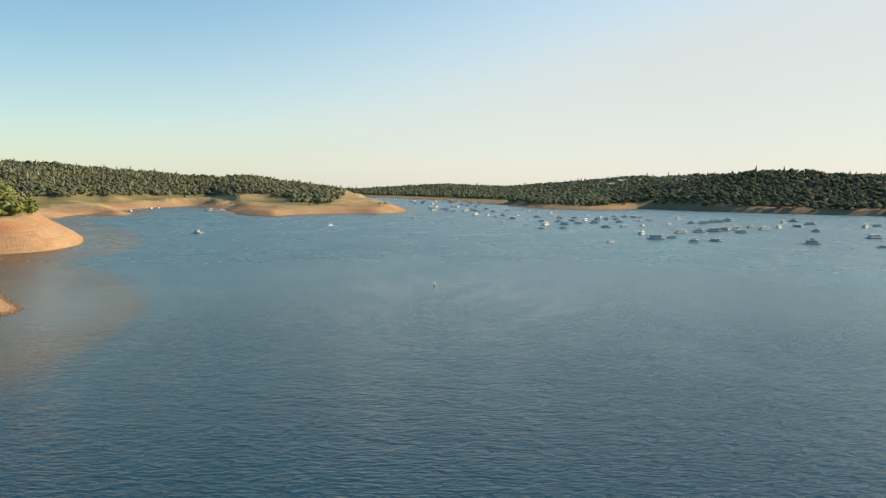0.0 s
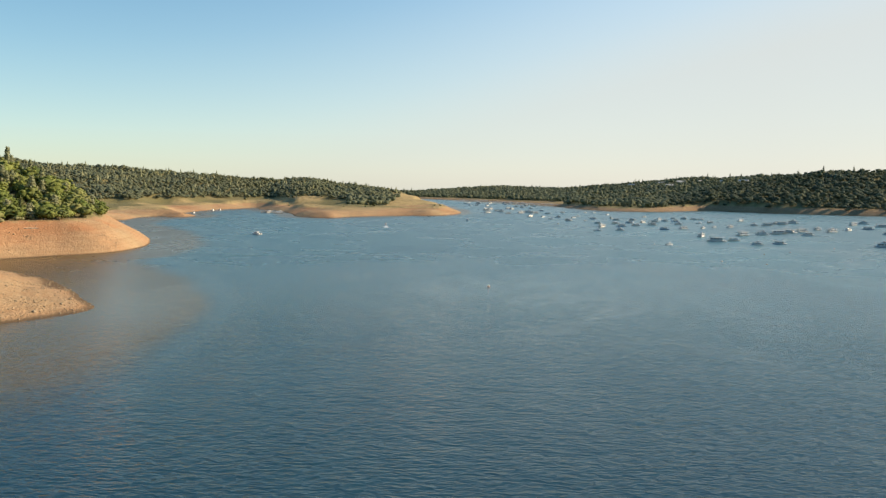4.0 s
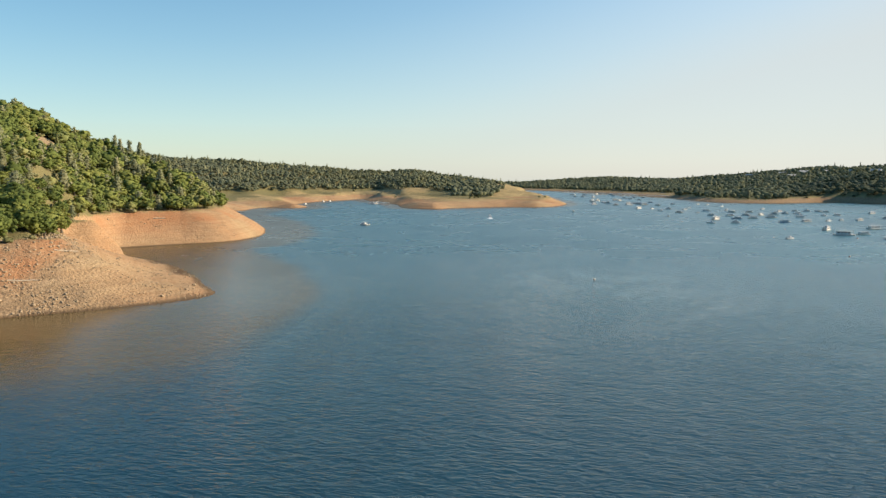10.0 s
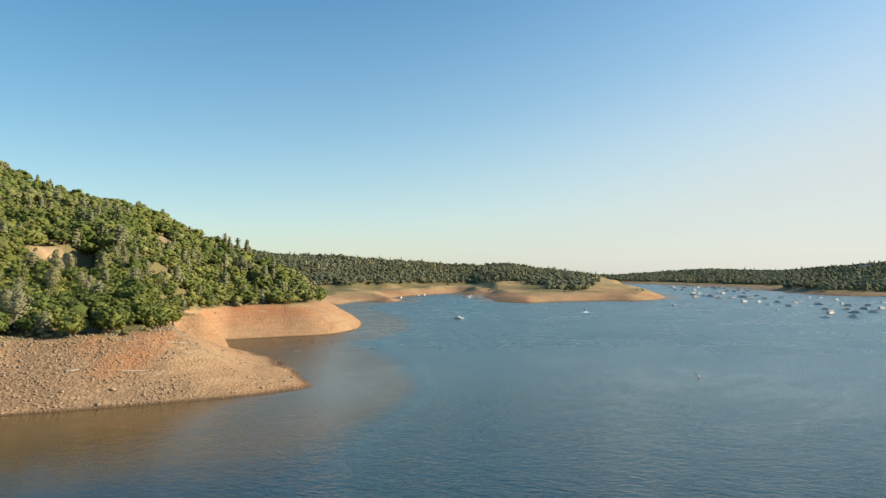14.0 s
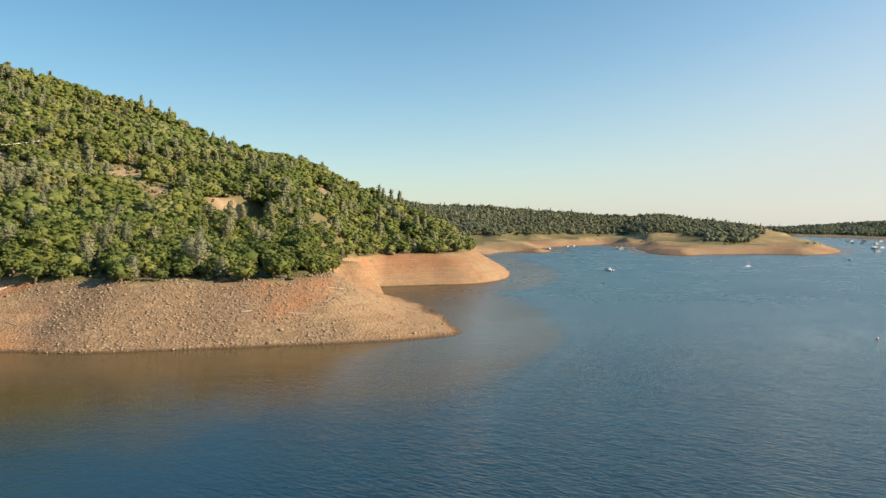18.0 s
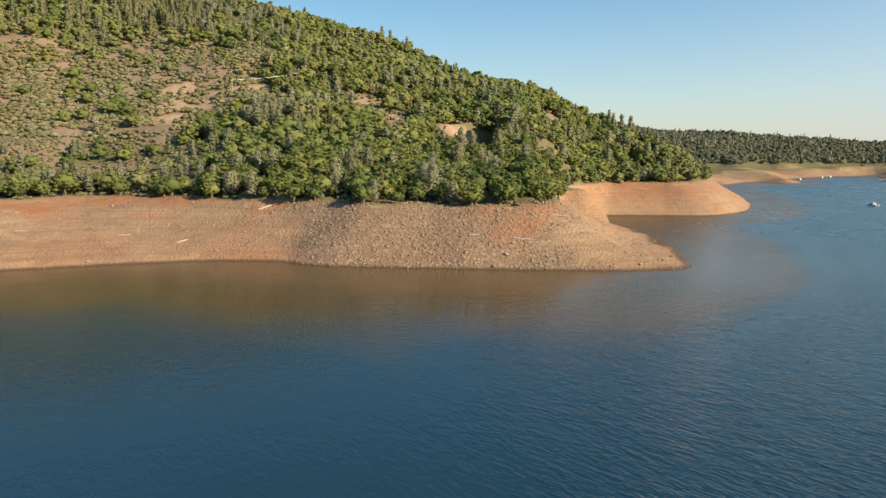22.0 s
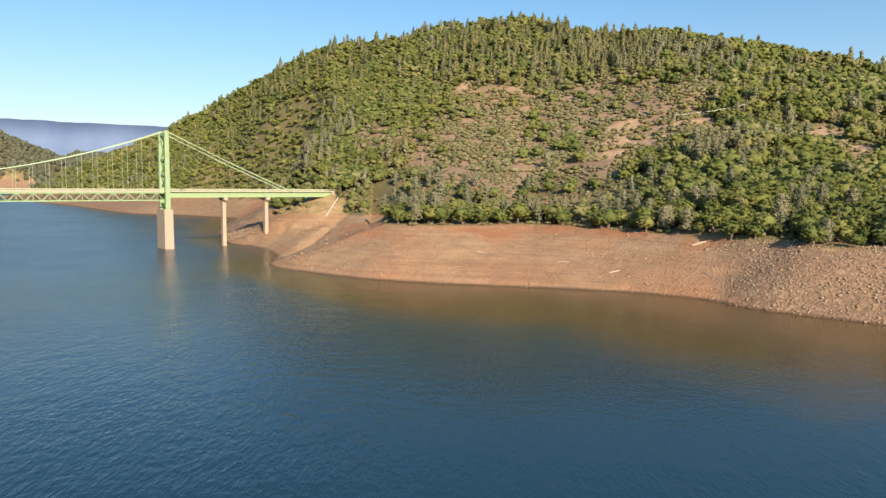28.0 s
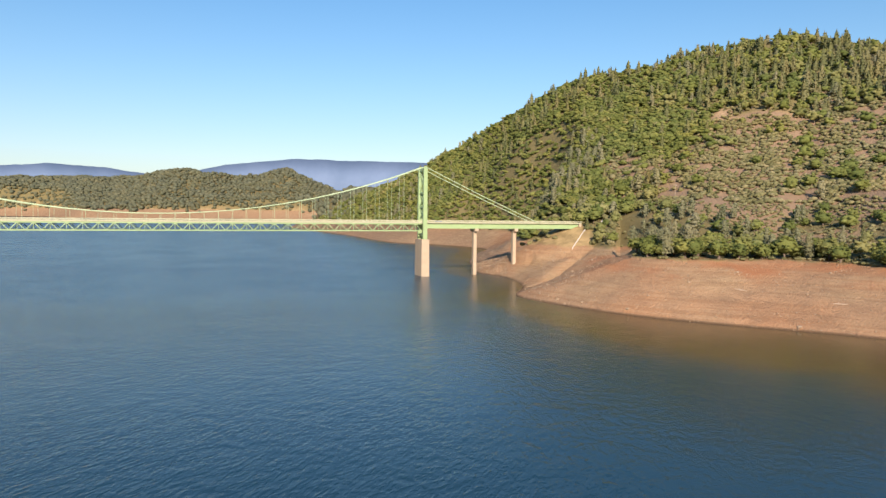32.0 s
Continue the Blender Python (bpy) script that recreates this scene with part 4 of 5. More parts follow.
    for x in (169.2, 197.9, -231.8, -262.0):
        g = ground_at(*(BRIDGE @ Vector((x, 0, 0)))[:2])
        bm = box(bmesh.new(), (x - 1.15, -1.6, g - 3), (x + 1.15, 1.6, DECK - 6.0), 0.12)
        col = part("column", bm, CONCRETE, br, "tall pale concrete bridge column")
        part("column_cap", box(bmesh.new(), (x - 1.35, -4.6, DECK - 6.0), (x + 1.35, 4.6, DECK - 4.12), 0.15), CONCRETE, col)
    for x in (246.0, -311.0):
        part("abutment", box(bmesh.new(), (x - 1.0, -5.4, DECK - 9), (x + 1.0, 5.4, DECK - 0.9), 0.15), CONCRETE, br)
    # cables, stays and hangers
    sag = lambda x: DECK + 4.2 + (TOP + 0.5 - DECK - 4.2) * ((x - MIDDLE) / 163.9) ** 2
    hanger = None
    for side in (-5.9, 5.9):
        part("main_cable", tube(bmesh.new(), [(x, side, sag(x)) for x in np.linspace(lo, hi, 49)], 0.26), CABLE, br, "pale green suspension cable")
        for a, b in ((hi, 214.0), (lo, -276.0)):
            part("back_stay", tube(bmesh.new(), [(a, side, TOP + 0.5), ((a + b) / 2, side, (TOP + DECK) / 2 - 0.6), (b, side, DECK - 0.3)], 0.26), CABLE, br)
        for k in range(1, 39):
            x = lo + 2 + (k + 0.5) * step
            h = sag(x) - DECK
            if hanger is None:
                hanger = part("hanger", tube(bmesh.new(), [(0, 0, 0), (0, 0, 1)], 0.085, 4), CABLE, br, "thin steel hanger rope")
                hanger.matrix_basis = Matrix.Translation((x, side, DECK)) @ Matrix.Diagonal((1, 1, h, 1))
            else:
                again(hanger, Matrix.Translation((x, side, DECK)) @ Matrix.Diagonal((1, 1, h, 1)))
    return br


build_bridge()


# ---- boats ----
def hull_bm(length, beam, height, bow=0.3, z0=-0.35):
    bm = bmesh.new()
    h = length / 2
    outline = [(-h, -beam / 2), (h * (1 - 2 * bow) , -beam / 2), (h * (1 - bow * 0.6), -beam * 0.36), (h, -beam * 0.1),
               (h, beam * 0.1), (h * (1 - bow * 0.6), beam * 0.36), (h * (1 - 2 * bow), beam / 2), (-h, beam / 2)]
    low = [bm.verts.new((x * 0.94, y * 0.86, z0)) for x, y in outline]
    top = [bm.verts.new((x, y, height)) for x, y in outline]
    bm.faces.new(low[::-1])
    bm.faces.new(top)
    for k in range(8):
        bm.faces.new((low[k], low[(k + 1) % 8], top[(k + 1) % 8], top[k]))
    return bm


def houseboat(length, hull, trim, label, m, upper=True, awning=False):
    b = thing("houseboat", m, label, "boat", "moored houseboats")
    beam = length * 0.32
    h, w = length / 2, beam / 2
    part("hull", hull_bm(length, beam, 0.75, 0.12), hull, b)
    part("deck_edge", box(bmesh.new(), (-h, -w - 0.05, 0.75), (h * 0.93, w + 0.05, 0.9), 0.03), trim, b)
    cabin = part("cabin", box(bmesh.new(), (-h * 0.72, -w * 0.84, 0.9), (h * 0.55, w * 0.84, 3.1), 0.12), HULL_WHITE, b)
    pane = part("window", box(bmesh.new(), (-0.62, -0.03, -0.4), (0.62, 0.03, 0.4), 0.02), DARK_GLASS, cabin, "dark tinted cabin window")
    pane.matrix_basis = pose(-h * 0.5, -w * 0.84 - 0.02, 2.15)
    for k in range(4):
        for side in (-1, 1):
            if (k, side) != (0, -1):
                again(pane, pose(-h * 0.5 + k * h * 0.3, side * (w * 0.84 + 0.02), 2.15), cabin)
    part("front_window", box(bmesh.new(), (h * 0.55, -w * 0.6, 1.5), (h * 0.55 + 0.05, w * 0.6, 2.7)), DARK_GLASS, cabin)
    part("roof_deck", box(bmesh.new(), (-h * 0.95, -w, 3.1), (h * 0.82, w, 3.28), 0.05), HULL_WHITE, b)
    for x, s in ((-h * 0.92, -1), (-h * 0.92, 1), (h * 0.78, -1), (h * 0.78, 1)):
        part("roof_post", box(bmesh.new(), (x - 0.06, s * w * 0.92 - 0.06, 0.9), (x + 0.06, s * w * 0.92 + 0.06, 3.1)), ALUMINIUM, b)
    bm = bmesh.new()
    for z in (3.75, 4.2):
        for s in (-1, 1):
            bar(bm, (-h * 0.93, s * w * 0.95, z), (h * 0.8, s * w * 0.95, z), 0.06, 0.06)
        bar(bm, (h * 0.8, -w * 0.95, z), (h * 0.8, w * 0.95, z), 0.06, 0.06)
        bar(bm, (-h * 0.93, -w * 0.95, z), (-h * 0.93, w * 0.95, z), 0.06, 0.06)
    for x in np.linspace(-h * 0.93, h * 0.8, 6):
        for s in (-1, 1):
            bar(bm, (x, s * w * 0.95, 3.28), (x, s * w * 0.95, 4.2), 0.06, 0.06, (0, 1, 0))
    part("roof_rail", bm, ALUMINIUM, b)
    if upper:
        house = part("flybridge", box(bmesh.new(), (-h * 0.25, -w * 0.55, 3.28), (h * 0.25, w * 0.55, 5.1), 0.12), HULL_WHITE, b)
        part("flybridge_window", box(bmesh.new(), (-h * 0.2, -w * 0.55 - 0.03, 4.2), (h * 0.2, w * 0.55 + 0.03, 4.8)), DARK_GLASS, house)
    if awning:
        part("awning", box(bmesh.new(), (-h * 0.7, -w * 0.8, 5.25), (h * 0.1, w * 0.8, 5.35), 0.03), CANVAS, b, "grey canvas sun awning")
        for x in (-h * 0.66, h * 0.06):
            for s in (-1, 1):
                part("awning_pole", tube(bmesh.new(), [(x, s * w * 0.74, 3.28), (x, s * w * 0.74, 5.25)], 0.04, 5), ALUMINIUM, b)
    return b


def cruiser(length, hull, label, m, group="moored small boats"):
    b = thing("cabin_cruiser", m, label, "boat", group)
    beam, h = length * 0.34, length / 2
    part("hull", hull_bm(length, beam, 1.15, 0.34), hull, b)
    part("deck", box(bmesh.new(), (-h * 0.95, -beam * 0.42, 1.15), (h * 0.35, beam * 0.42, 1.24), 0.02), HULL_WHITE, b)
    cabin = part("cabin", box(bmesh.new(), (-h * 0.3, -beam * 0.36, 1.24), (h * 0.38, beam * 0.36, 2.35), 0.2), HULL_WHITE, b)
    part("windscreen", box(bmesh.new(), (h * 0.1, -beam * 0.37, 1.75), (h * 0.395, beam * 0.37, 2.15), 0.05), DARK_GLASS, cabin)
    part("sun_top", box(bmesh.new(), (-h * 0.6, -beam * 0.36, 2.75), (h * 0.15, beam * 0.36, 2.85), 0.04), CANVAS, b)
    for x in (-h * 0.56, h * 0.1):
        for s in (-1, 1):
            part("top_pole", tube(bmesh.new(), [(x, s * beam * 0.34, 1.2), (x, s * beam * 0.34, 2.76)], 0.03, 5), ALUMINIUM, b)
    part("outboard_motor", box(bmesh.new(), (-h - 0.45, -0.25, 0.2), (-h + 0.02, 0.25, 1.5), 0.1), DARK_GLASS, b)
    return b


MOORED_NEAR = (
    (-19.5, 575, 9), (-31.8, 586, 8), (-21.0, 591, 10), (-27.5, 597, 13), (-16.7, 599, 15), (-17.9, 614, 10), (-15.6, 653, 12),
    (-18.5, 684, 13), (-31.3, 694, 15), (-19.8, 703, 12), (-22.8, 709, 12), (-20.9, 722, 15), (-9.6, 722, 9), (-21.6, 743, 14),
    (-12.9, 752, 11), (-27.7, 760, 10), (-22.4, 762, 14), (-14.3, 769, 11), (-24.3, 772, 13), (-8.2, 781, 12), (-9.7, 798, 11),
    (-23.4, 805, 10), (-25.3, 813, 11), (-10.8, 814, 11), (-17.6, 815, 9), (-12.0, 836, 12), (-26.5, 846, 12), (-13.9, 854, 10),
)
MOORED_FAR = (
    (-7.9, 857, 9), (-9.2, 858, 10), (-19.2, 864, 9), (-20.1, 871, 13), (-10.3, 876, 10), (-30.7, 876, 12), (-11.3, 888, 10),
    (-27.3, 905, 14), (-12.2, 906, 11), (-21.1, 909, 14), (-31.4, 909, 11), (-20.6, 910, 10), (-16.2, 912, 9), (-5.6, 919, 10),
    (-12.9, 931, 9), (-25.6, 932, 12), (-13.7, 936, 10), (-21.8, 946, 14), (-9.3, 946, 11), (-10.5, 954, 10), (-26.2, 968, 13),
    (-18.3, 976, 11), (-7.5, 978, 11), (-12.5, 983, 9), (-15.5, 993, 9), (-15.0, 998, 10), (-14.3, 1004, 10), (-8.9, 1002, 9),
    (-13.5, 1012, 9), (-4.8, 1017, 9), (-2.6, 1031, 12), (-3.0, 1177, 14), (-5.1, 1200, 9),
)
SMALL_BOATS = (
    (-13.3, 549, 6.5), (-7.9, 711, 7.5), (-15.7, 787, 7), (-16.5, 812, 6), (-4.8, 826, 6.5), (-15.4, 894, 7), (-6.9, 919, 6), (-4.2, 968, 7),
    (-6.0, 1007, 8), (-3.6, 1019, 8), (-11.4, 1052, 8), (-6.3, 1059, 7), (-8.6, 1130, 8), (-7.6, 1196, 7), (-6.9, 1213, 7),
)


def fleet():
    rng = random.Random(5)
    kinds = []
    looks = (("white", HULL_WHITE, HULL_TAN), ("tan", HULL_TAN, HULL_WHITE), ("blue-hulled", HULL_BLUE, HULL_WHITE), ("white and grey", HULL_WHITE, CANVAS))
    spots = list(MOORED_NEAR) + list(MOORED_FAR)
    for k in range(34):   # the crowded end of the moorings towards the far marina
        r = rng.uniform(1150, 1900)
        spots.append((rng.uniform(-3.2, 1.8) + 1.2 * (r - 1500) / 400, r, rng.uniform(9, 14)))
    for k, (az, r, size) in enumerate(spots):
        swing = pose(0, 0, 0, 0, 0, az + 28 + rng.gauss(0, 22))
        m = Matrix.Translation(bearing(az, r)) @ swing
        style = k % 6
        if len(kinds) <= style:
            tone, hull, trim = looks[style % 4]
            label = f"{tone} houseboat with a railed roof deck on the lake"
            kinds.append(houseboat(12, hull, trim, label, m @ Matrix.Diagonal((size / 12, size / 12, size / 15, 1)), style in (0, 3), style in (1, 4)))
        else:
            copy_thing(kinds[style], m @ Matrix.Scale(size / 12 / kinds[style].scale[0], 4))
    first = None
    for k, (az, r, size) in enumerate(SMALL_BOATS):
        m = Matrix.Translation(bearing(az, r)) @ pose(0, 0, 0, 0, 0, az + 40 + rng.gauss(0, 30)) @ Matrix.Diagonal((size / 7, size / 7, size / 9, 1))
        if first is None:
            first = cruiser(7, HULL_WHITE, "small white cabin cruiser with a canvas top at its mooring", m)
        else:
            copy_thing(first, m @ Matrix.Diagonal((1 / first.scale[0], 1 / first.scale[1], 1 / first.scale[2], 1)))
    cruiser(11, HULL_WHITE, "white cabin cruiser alone on open water off the point", Matrix.Translation(bearing(19.1, 652)) @ pose(0, 0, 0, 0, 0, 150), "")
    fast = cruiser(8, HULL_WHITE, "white speedboat with a short foaming wake near the peninsula", Matrix.Translation(bearing(9.0, 788)) @ pose(0, 0, 0, 0, 0, 100), "")
    bm = bmesh.new()
    rows = [[bm.verts.new((-4 - 3.2 * i, s * (0.5 + 0.22 * i) + 0.3 * math.sin(i * 1.7 + s), 0.05 + 0.1 * math.exp(-i / 3) * (1 - abs(s)))) for s in (-1, 0, 1)] for i in range(13)]
    for p, q in zip(rows, rows[1:]):
        for k in (0, 1):
            bm.faces.new((p[k], p[k + 1], q[k + 1], q[k]))
    part("wake", bm, FOAM, fast, "white foam trailing behind the boat")
    cruiser(8, HULL_WHITE, "white speedboat off the tip of the peninsula", Matrix.Translation(bearing(2.4, 906)) @ pose(0, 0, 0, 0, 0, -70), "")
    for az, r, s in ((23.7, 1205, 10), (22.3, 1320, 9), (21.8, 1345, 10), (15.6, 1060, 11)):
        cruiser(s, HULL_WHITE, "white boat drawn up close to the bare shore", Matrix.Translation(bearing(az, r)) @ pose(0, 0, 0, 0, 0, az + 70), "boats along the shore")
    for az, r in ((18.5, 1215), (18.1, 1212), (17.7, 1206), (17.3, 1190)):
        copy_thing(kinds[0], Matrix.Translation(bearing(az, r - 18)) @ pose(0, 0, 0, 0, 0, az + 20 + rng.gauss(0, 12)) @ Matrix.Scale(1.1 / kinds[0].scale[0], 4))


fleet()


def buoy(m, first=[]):
    if first:
        return copy_thing(first[0], m)
    b = thing("mooring_buoy", m, "round white mooring buoy with an orange band", "buoy", "mooring buoys")
    bm = bmesh.new()
    bmesh.ops.create_uvsphere(bm, u_segments=14, v_segments=9, radius=0.5)
    for v in bm.verts:
        v.co.z = v.co.z * 0.9 + 0.25
    part("float", bm, BUOY_PAINT, b, smooth_shade=True)
    bm = tube(bmesh.new(), [(0, 0, 0.15), (0, 0, 0.34)], 0.52, 14)
    part("band", bm, BUOY_BAND, b)
    part("ring", tube(bmesh.new(), [(0, 0, 0.66), (0, 0, 0.9)], 0.07, 6), ALUMINIUM, b)
    first.append(b)
    return b


for az, r in ((0.7, 300), (-12.2, 553), (-12.9, 646), (-17.5, 571), (-20.0, 492), (-21.7, 514), (-20.2, 428), (-17.1, 436), (-5.8, 718), (-30.0, 565), (-24.5, 560)):
    buoy(Matrix.Translation(bearing(az, r)))


# ---- the far marina ----
def dock(az0, r0, az1, r1, label):
    a, b = bearing(az0, r0), bearing(az1, r1)
    length = (b - a).length
    m = Matrix.Translation(a) @ Matrix.Rotation(math.atan2(b.y - a.y, b.x - a.x), 4, "Z")
    d = thing("floating_dock", m, label, "dock", "marina docks")
    part("walkway", box(bmesh.new(), (0, -2.2, 0.3), (length, 2.2, 0.75), 0.05), DOCK_WOOD, d)
    n = int(length / 24)
    for k in range(n):
        x = 8 + k * 24
        for s in (-1, 1):
            part("finger", box(bmesh.new(), (x - 1, s * 2.2 - (14 if s < 0 else 0), 0.3), (x + 1, s * 2.2 + (14 if s > 0 else 0), 0.7), 0.04), DOCK_WOOD, d)
    for k in range(n + 1):
        part("float", box(bmesh.new(), (k * 24 - 1.5, -2, -0.5), (k * 24 + 1.5, 2, 0.3), 0.1), CONCRETE, d)
    roof = part("boat_shelter", box(bmesh.new(), (length * 0.2, -9, 4.4), (length * 0.9, -3, 4.9), 0.1), HULL_WHITE, d, "white metal roof over the berths")
    for k in range(8):
        x = length * (0.21 + 0.68 * k / 7)
        for y in (-8.8, -3.2):
            part("shelter_post", box(bmesh.new(), (x - 0.15, y - 0.15, 0.3), (x + 0.15, y + 0.15, 4.4)), ALUMINIUM, roof)
    return d


dock(-0.8, 1760, -5.4, 1600, "long grey floating dock with white roofed berths")
dock(1.2, 1950, -2.6, 1800, "grey floating dock at the far marina")
dock(3.5, 2200, 0.4, 2020, "distant floating dock beside the far shore")


# ---- woods ----
rng = np.random.RandomState(11)
OAK_FINE = [oak_template(s, 34, 1, 11, 0.052) for s in (1, 2, 3, 4)]
OAK_MID = [oak_template(s, 15, 1, 4, 0.08) for s in (5, 6, 7, 8)]
OAK_FAR = [oak_template(s, 6, 1, 2, 0.13) for s in (9, 10, 11)]
OAK_SPECK = [oak_template(s, 2, 1, 1, 0.24) for s in (12, 13, 14)]
DOTS = [assemble(lump((0, 0, 0.45), (0.46, 0.42, 0.5), 1, np.random.RandomState(s), 0.25), trunk_piece(0.3, 0.05, 0, 3)) for s in (15, 16)]
PINE_FINE = [pine_template(s, 20, 15, 0.05) for s in (1, 2, 3)]
PINE_MID = [pine_template(s, 12, 8, 0.075) for s in (4, 5, 6)]
FIR_FINE = [fir_template(s, 11, 10, 4, 0.05) for s in (7, 8, 9)]
FIR_MID = [fir_template(s, 7, 8, 2, 0.07) for s in (10, 11, 12)]
FIR_FAR = [fir_template(s, 4, 6, 0, 0.07, 0.2) for s in (13, 14)]
BUSHES = [bush_template(s, 5, 1, 9, 0.2) for s in (1, 2, 3)]
BUSH_FAR = [bush_template(s, 3, 1, 1, 0.3) for s in (4, 5, 6)]


def cover(x, y):
    return (looked_up(t, x, y) for t in (gz, gwood, gscrub, gshore))


def angles(x, y):
    return np.degrees(np.arctan2(-x, y)), np.hypot(x, y)


NEAR_OAKS, NEAR_PINES, NEAR_BUSHES = [], [], []


def zone(az, r, a, da, c, dc):
    """A soft oval patch of the hill, by bearing and distance."""
    return 1 - smooth(np.hypot((az - a) / da, (r - c) / dc), 0.7, 1.1)


def plant_hill():
    x, y = grid_points(26, 119, 255, 2000, 7.0, rng)
    z, wood, scrub, shore = cover(x, y)
    az, r = angles(x, y)
    crest = np.interp(az, [c[0] for c in CREST_HILL], [c[1] for c in CREST_HILL])
    patch = value_noise(x / 34, y / 34, 31) * 0.6 + value_noise(x / 85, y / 85, 32) * 0.6
    meadow = np.maximum(zone(az, r, 81, 12, 470, 75), zone(az, r, 71, 5, 430, 60))          # open grassy slope with single trees
    chaparral = np.maximum(zone(az, r, 97, 11, 850, 330), zone(az, r, 88, 7, 700, 120))     # low rounded scrub oak
    belt = np.maximum(zone(az, r, 76, 11, 850, 110), 0.4 * zone(az, r, 92, 14, 1000, 110))  # tall conifers
    dark = np.maximum(zone(az, r, 54, 14, 370, 120), zone(az, r, 41, 8, 570, 85))           # close dark oaks
    pale = np.maximum(zone(az, r, 67, 6, 810, 75), np.maximum(zone(az, r, 62.5, 3, 490, 40), zone(az, r, 95, 4, 720, 130)))
    rim = 1 - smooth(np.abs(r - crest), 10, 45)
    chance = wood * (0.90 - 0.55 * meadow - 0.12 * smooth(patch, 0.1, 0.5) * (1 - dark))
    chance = chance * np.where((r > crest + 12) & (az < 96), 0.15, np.where(r > 640, 0.85, 1.0))
    keep = (rng.uniform(size=len(x)) < chance) & (r < crest + 40) & (z > POOL - 0.5) & ((az > 39.5) | (z > POOL + 0.3))
    x, y, z, az, r, patch, crest, meadow, chaparral, belt, dark, pale, rim = (
        v[keep] for v in (x, y, z, az, r, patch, crest, meadow, chaparral, belt, dark, pale, rim))
    kind = rng.uniform(size=len(x))
    fir_share = 0.03 + 0.36 * belt + 0.05 * chaparral + 0.05 * meadow + 0.03 * dark
    grey_share = 0.06 + 0.45 * pale + 0.2 * smooth(patch, 0.1, 0.45) * (1 - dark) * (1 - chaparral) + 0.22 * meadow + 0.06 * dark - 0.06 * chaparral
    conifer = kind < fir_share
    grey = ~conifer & (kind < fir_share + grey_share)
    oak = ~conifer & ~grey
    tall = rng.uniform(0.65, 1.3, len(x))
    edge = smooth(looked_up(gshore, x, y), 20, 110)
    oak_size = (8.6 + 2.2 * edge) * (1 - 0.42 * chaparral) * (1 - 0.25 * meadow)
    size = np.where(conifer, (11.0 + 8 * belt + 4 * chaparral) * tall, np.where(grey, (12.5 - 1.5 * rim) * tall, oak_size * tall))
    wide = np.where(oak, rng.uniform(1.0, 1.4, len(x)) * (1 + 0.3 * chaparral), rng.uniform(0.9, 1.35, len(x)))
    z = z - 0.15
    # the trees nearest the water stand as things of their own
    score = r + 0.6 * looked_up(gshore, x, y)
    for some, most, store in ((oak, 230, NEAR_OAKS), (grey, 60, NEAR_PINES)):
        idx = np.nonzero(some & (r < 520))[0]
        idx = idx[np.argsort(score[idx])][:most]
        store.extend((x[i], y[i], z[i], size[i], wide[i]) for i in idx)
        some[idx] = False
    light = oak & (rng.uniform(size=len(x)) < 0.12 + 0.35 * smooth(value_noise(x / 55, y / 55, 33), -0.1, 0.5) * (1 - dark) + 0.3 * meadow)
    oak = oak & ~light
    bands = ((oak & (r < 400), OAK_FINE, OAK), (oak & (r >= 400) & (r < 640), OAK_MID, OAK), (oak & (r >= 640), OAK_FAR, OAK),
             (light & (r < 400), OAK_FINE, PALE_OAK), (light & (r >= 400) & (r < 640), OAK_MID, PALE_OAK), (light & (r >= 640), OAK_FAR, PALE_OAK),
             (grey & (r < 480), PINE_FINE, PINE), (grey & (r >= 480), PINE_MID, PINE), (conifer & (r < 600), FIR_FINE, FIR), (conifer & (r >= 600), FIR_MID, FIR))
    labels = ("dense green oak wood above the bare bank", "oak wood on the middle slope of the hill", "oak wood on the upper slope of the hill",
              "pale grey-green oaks above the bare bank", "pale oaks on the middle slope", "pale oaks on the upper slope",
              "grey-green pines among the oaks", "grey-green pines high on the hill", "dark conifers among the oaks", "dark conifers along the hilltop")
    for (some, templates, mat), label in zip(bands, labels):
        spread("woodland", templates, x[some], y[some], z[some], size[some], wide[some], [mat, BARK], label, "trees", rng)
    # the flank above the inlet is closely covered with low scrub oak
    x, y = grid_points(82, 116, 540, 1700, 6.2, rng)
    z, wood, scrub, shore = cover(x, y)
    az, r = angles(x, y)
    crest = np.interp(az, [c[0] for c in CREST_HILL], [c[1] for c in CREST_HILL])
    thickness = np.maximum(np.maximum(zone(az, r, 97, 12, 850, 350), zone(az, r, 88, 7, 700, 120)), smooth(az, 98, 102))
    keep = (rng.uniform(size=len(x)) < wood * 0.97 * thickness) & (r < crest + 20) & (z > POOL)
    x, y, z = (v[keep] for v in (x, y, z))
    spread("woodland", OAK_SPECK, x, y, z - 0.2, rng.uniform(4.2, 7.8, len(x)), np.full(len(x), 1.4), [OAK, BARK],
           "low rounded scrub oak covering the flank of the hill", "trees", rng)
    # single tall pines that stand out along the skyline
    a = np.arange(34, 112, 0.28)
    a = a + rng.uniform(-0.3, 0.3, len(a))
    a = a[rng.uniform(size=len(a)) < 0.12 + 0.45 * smooth(value_noise(a / 1.6, a * 0 + 0.5, 34), 0.0, 0.5)]
    rr = np.interp(a, [c[0] for c in CREST_HILL], [c[1] for c in CREST_HILL]) + rng.uniform(-22, 6, len(a))
    x, y = -np.sin(np.radians(a)) * rr, np.cos(np.radians(a)) * rr
    z, tall = looked_up(gz, x, y) - 0.2, rng.uniform(11, 18, len(a))
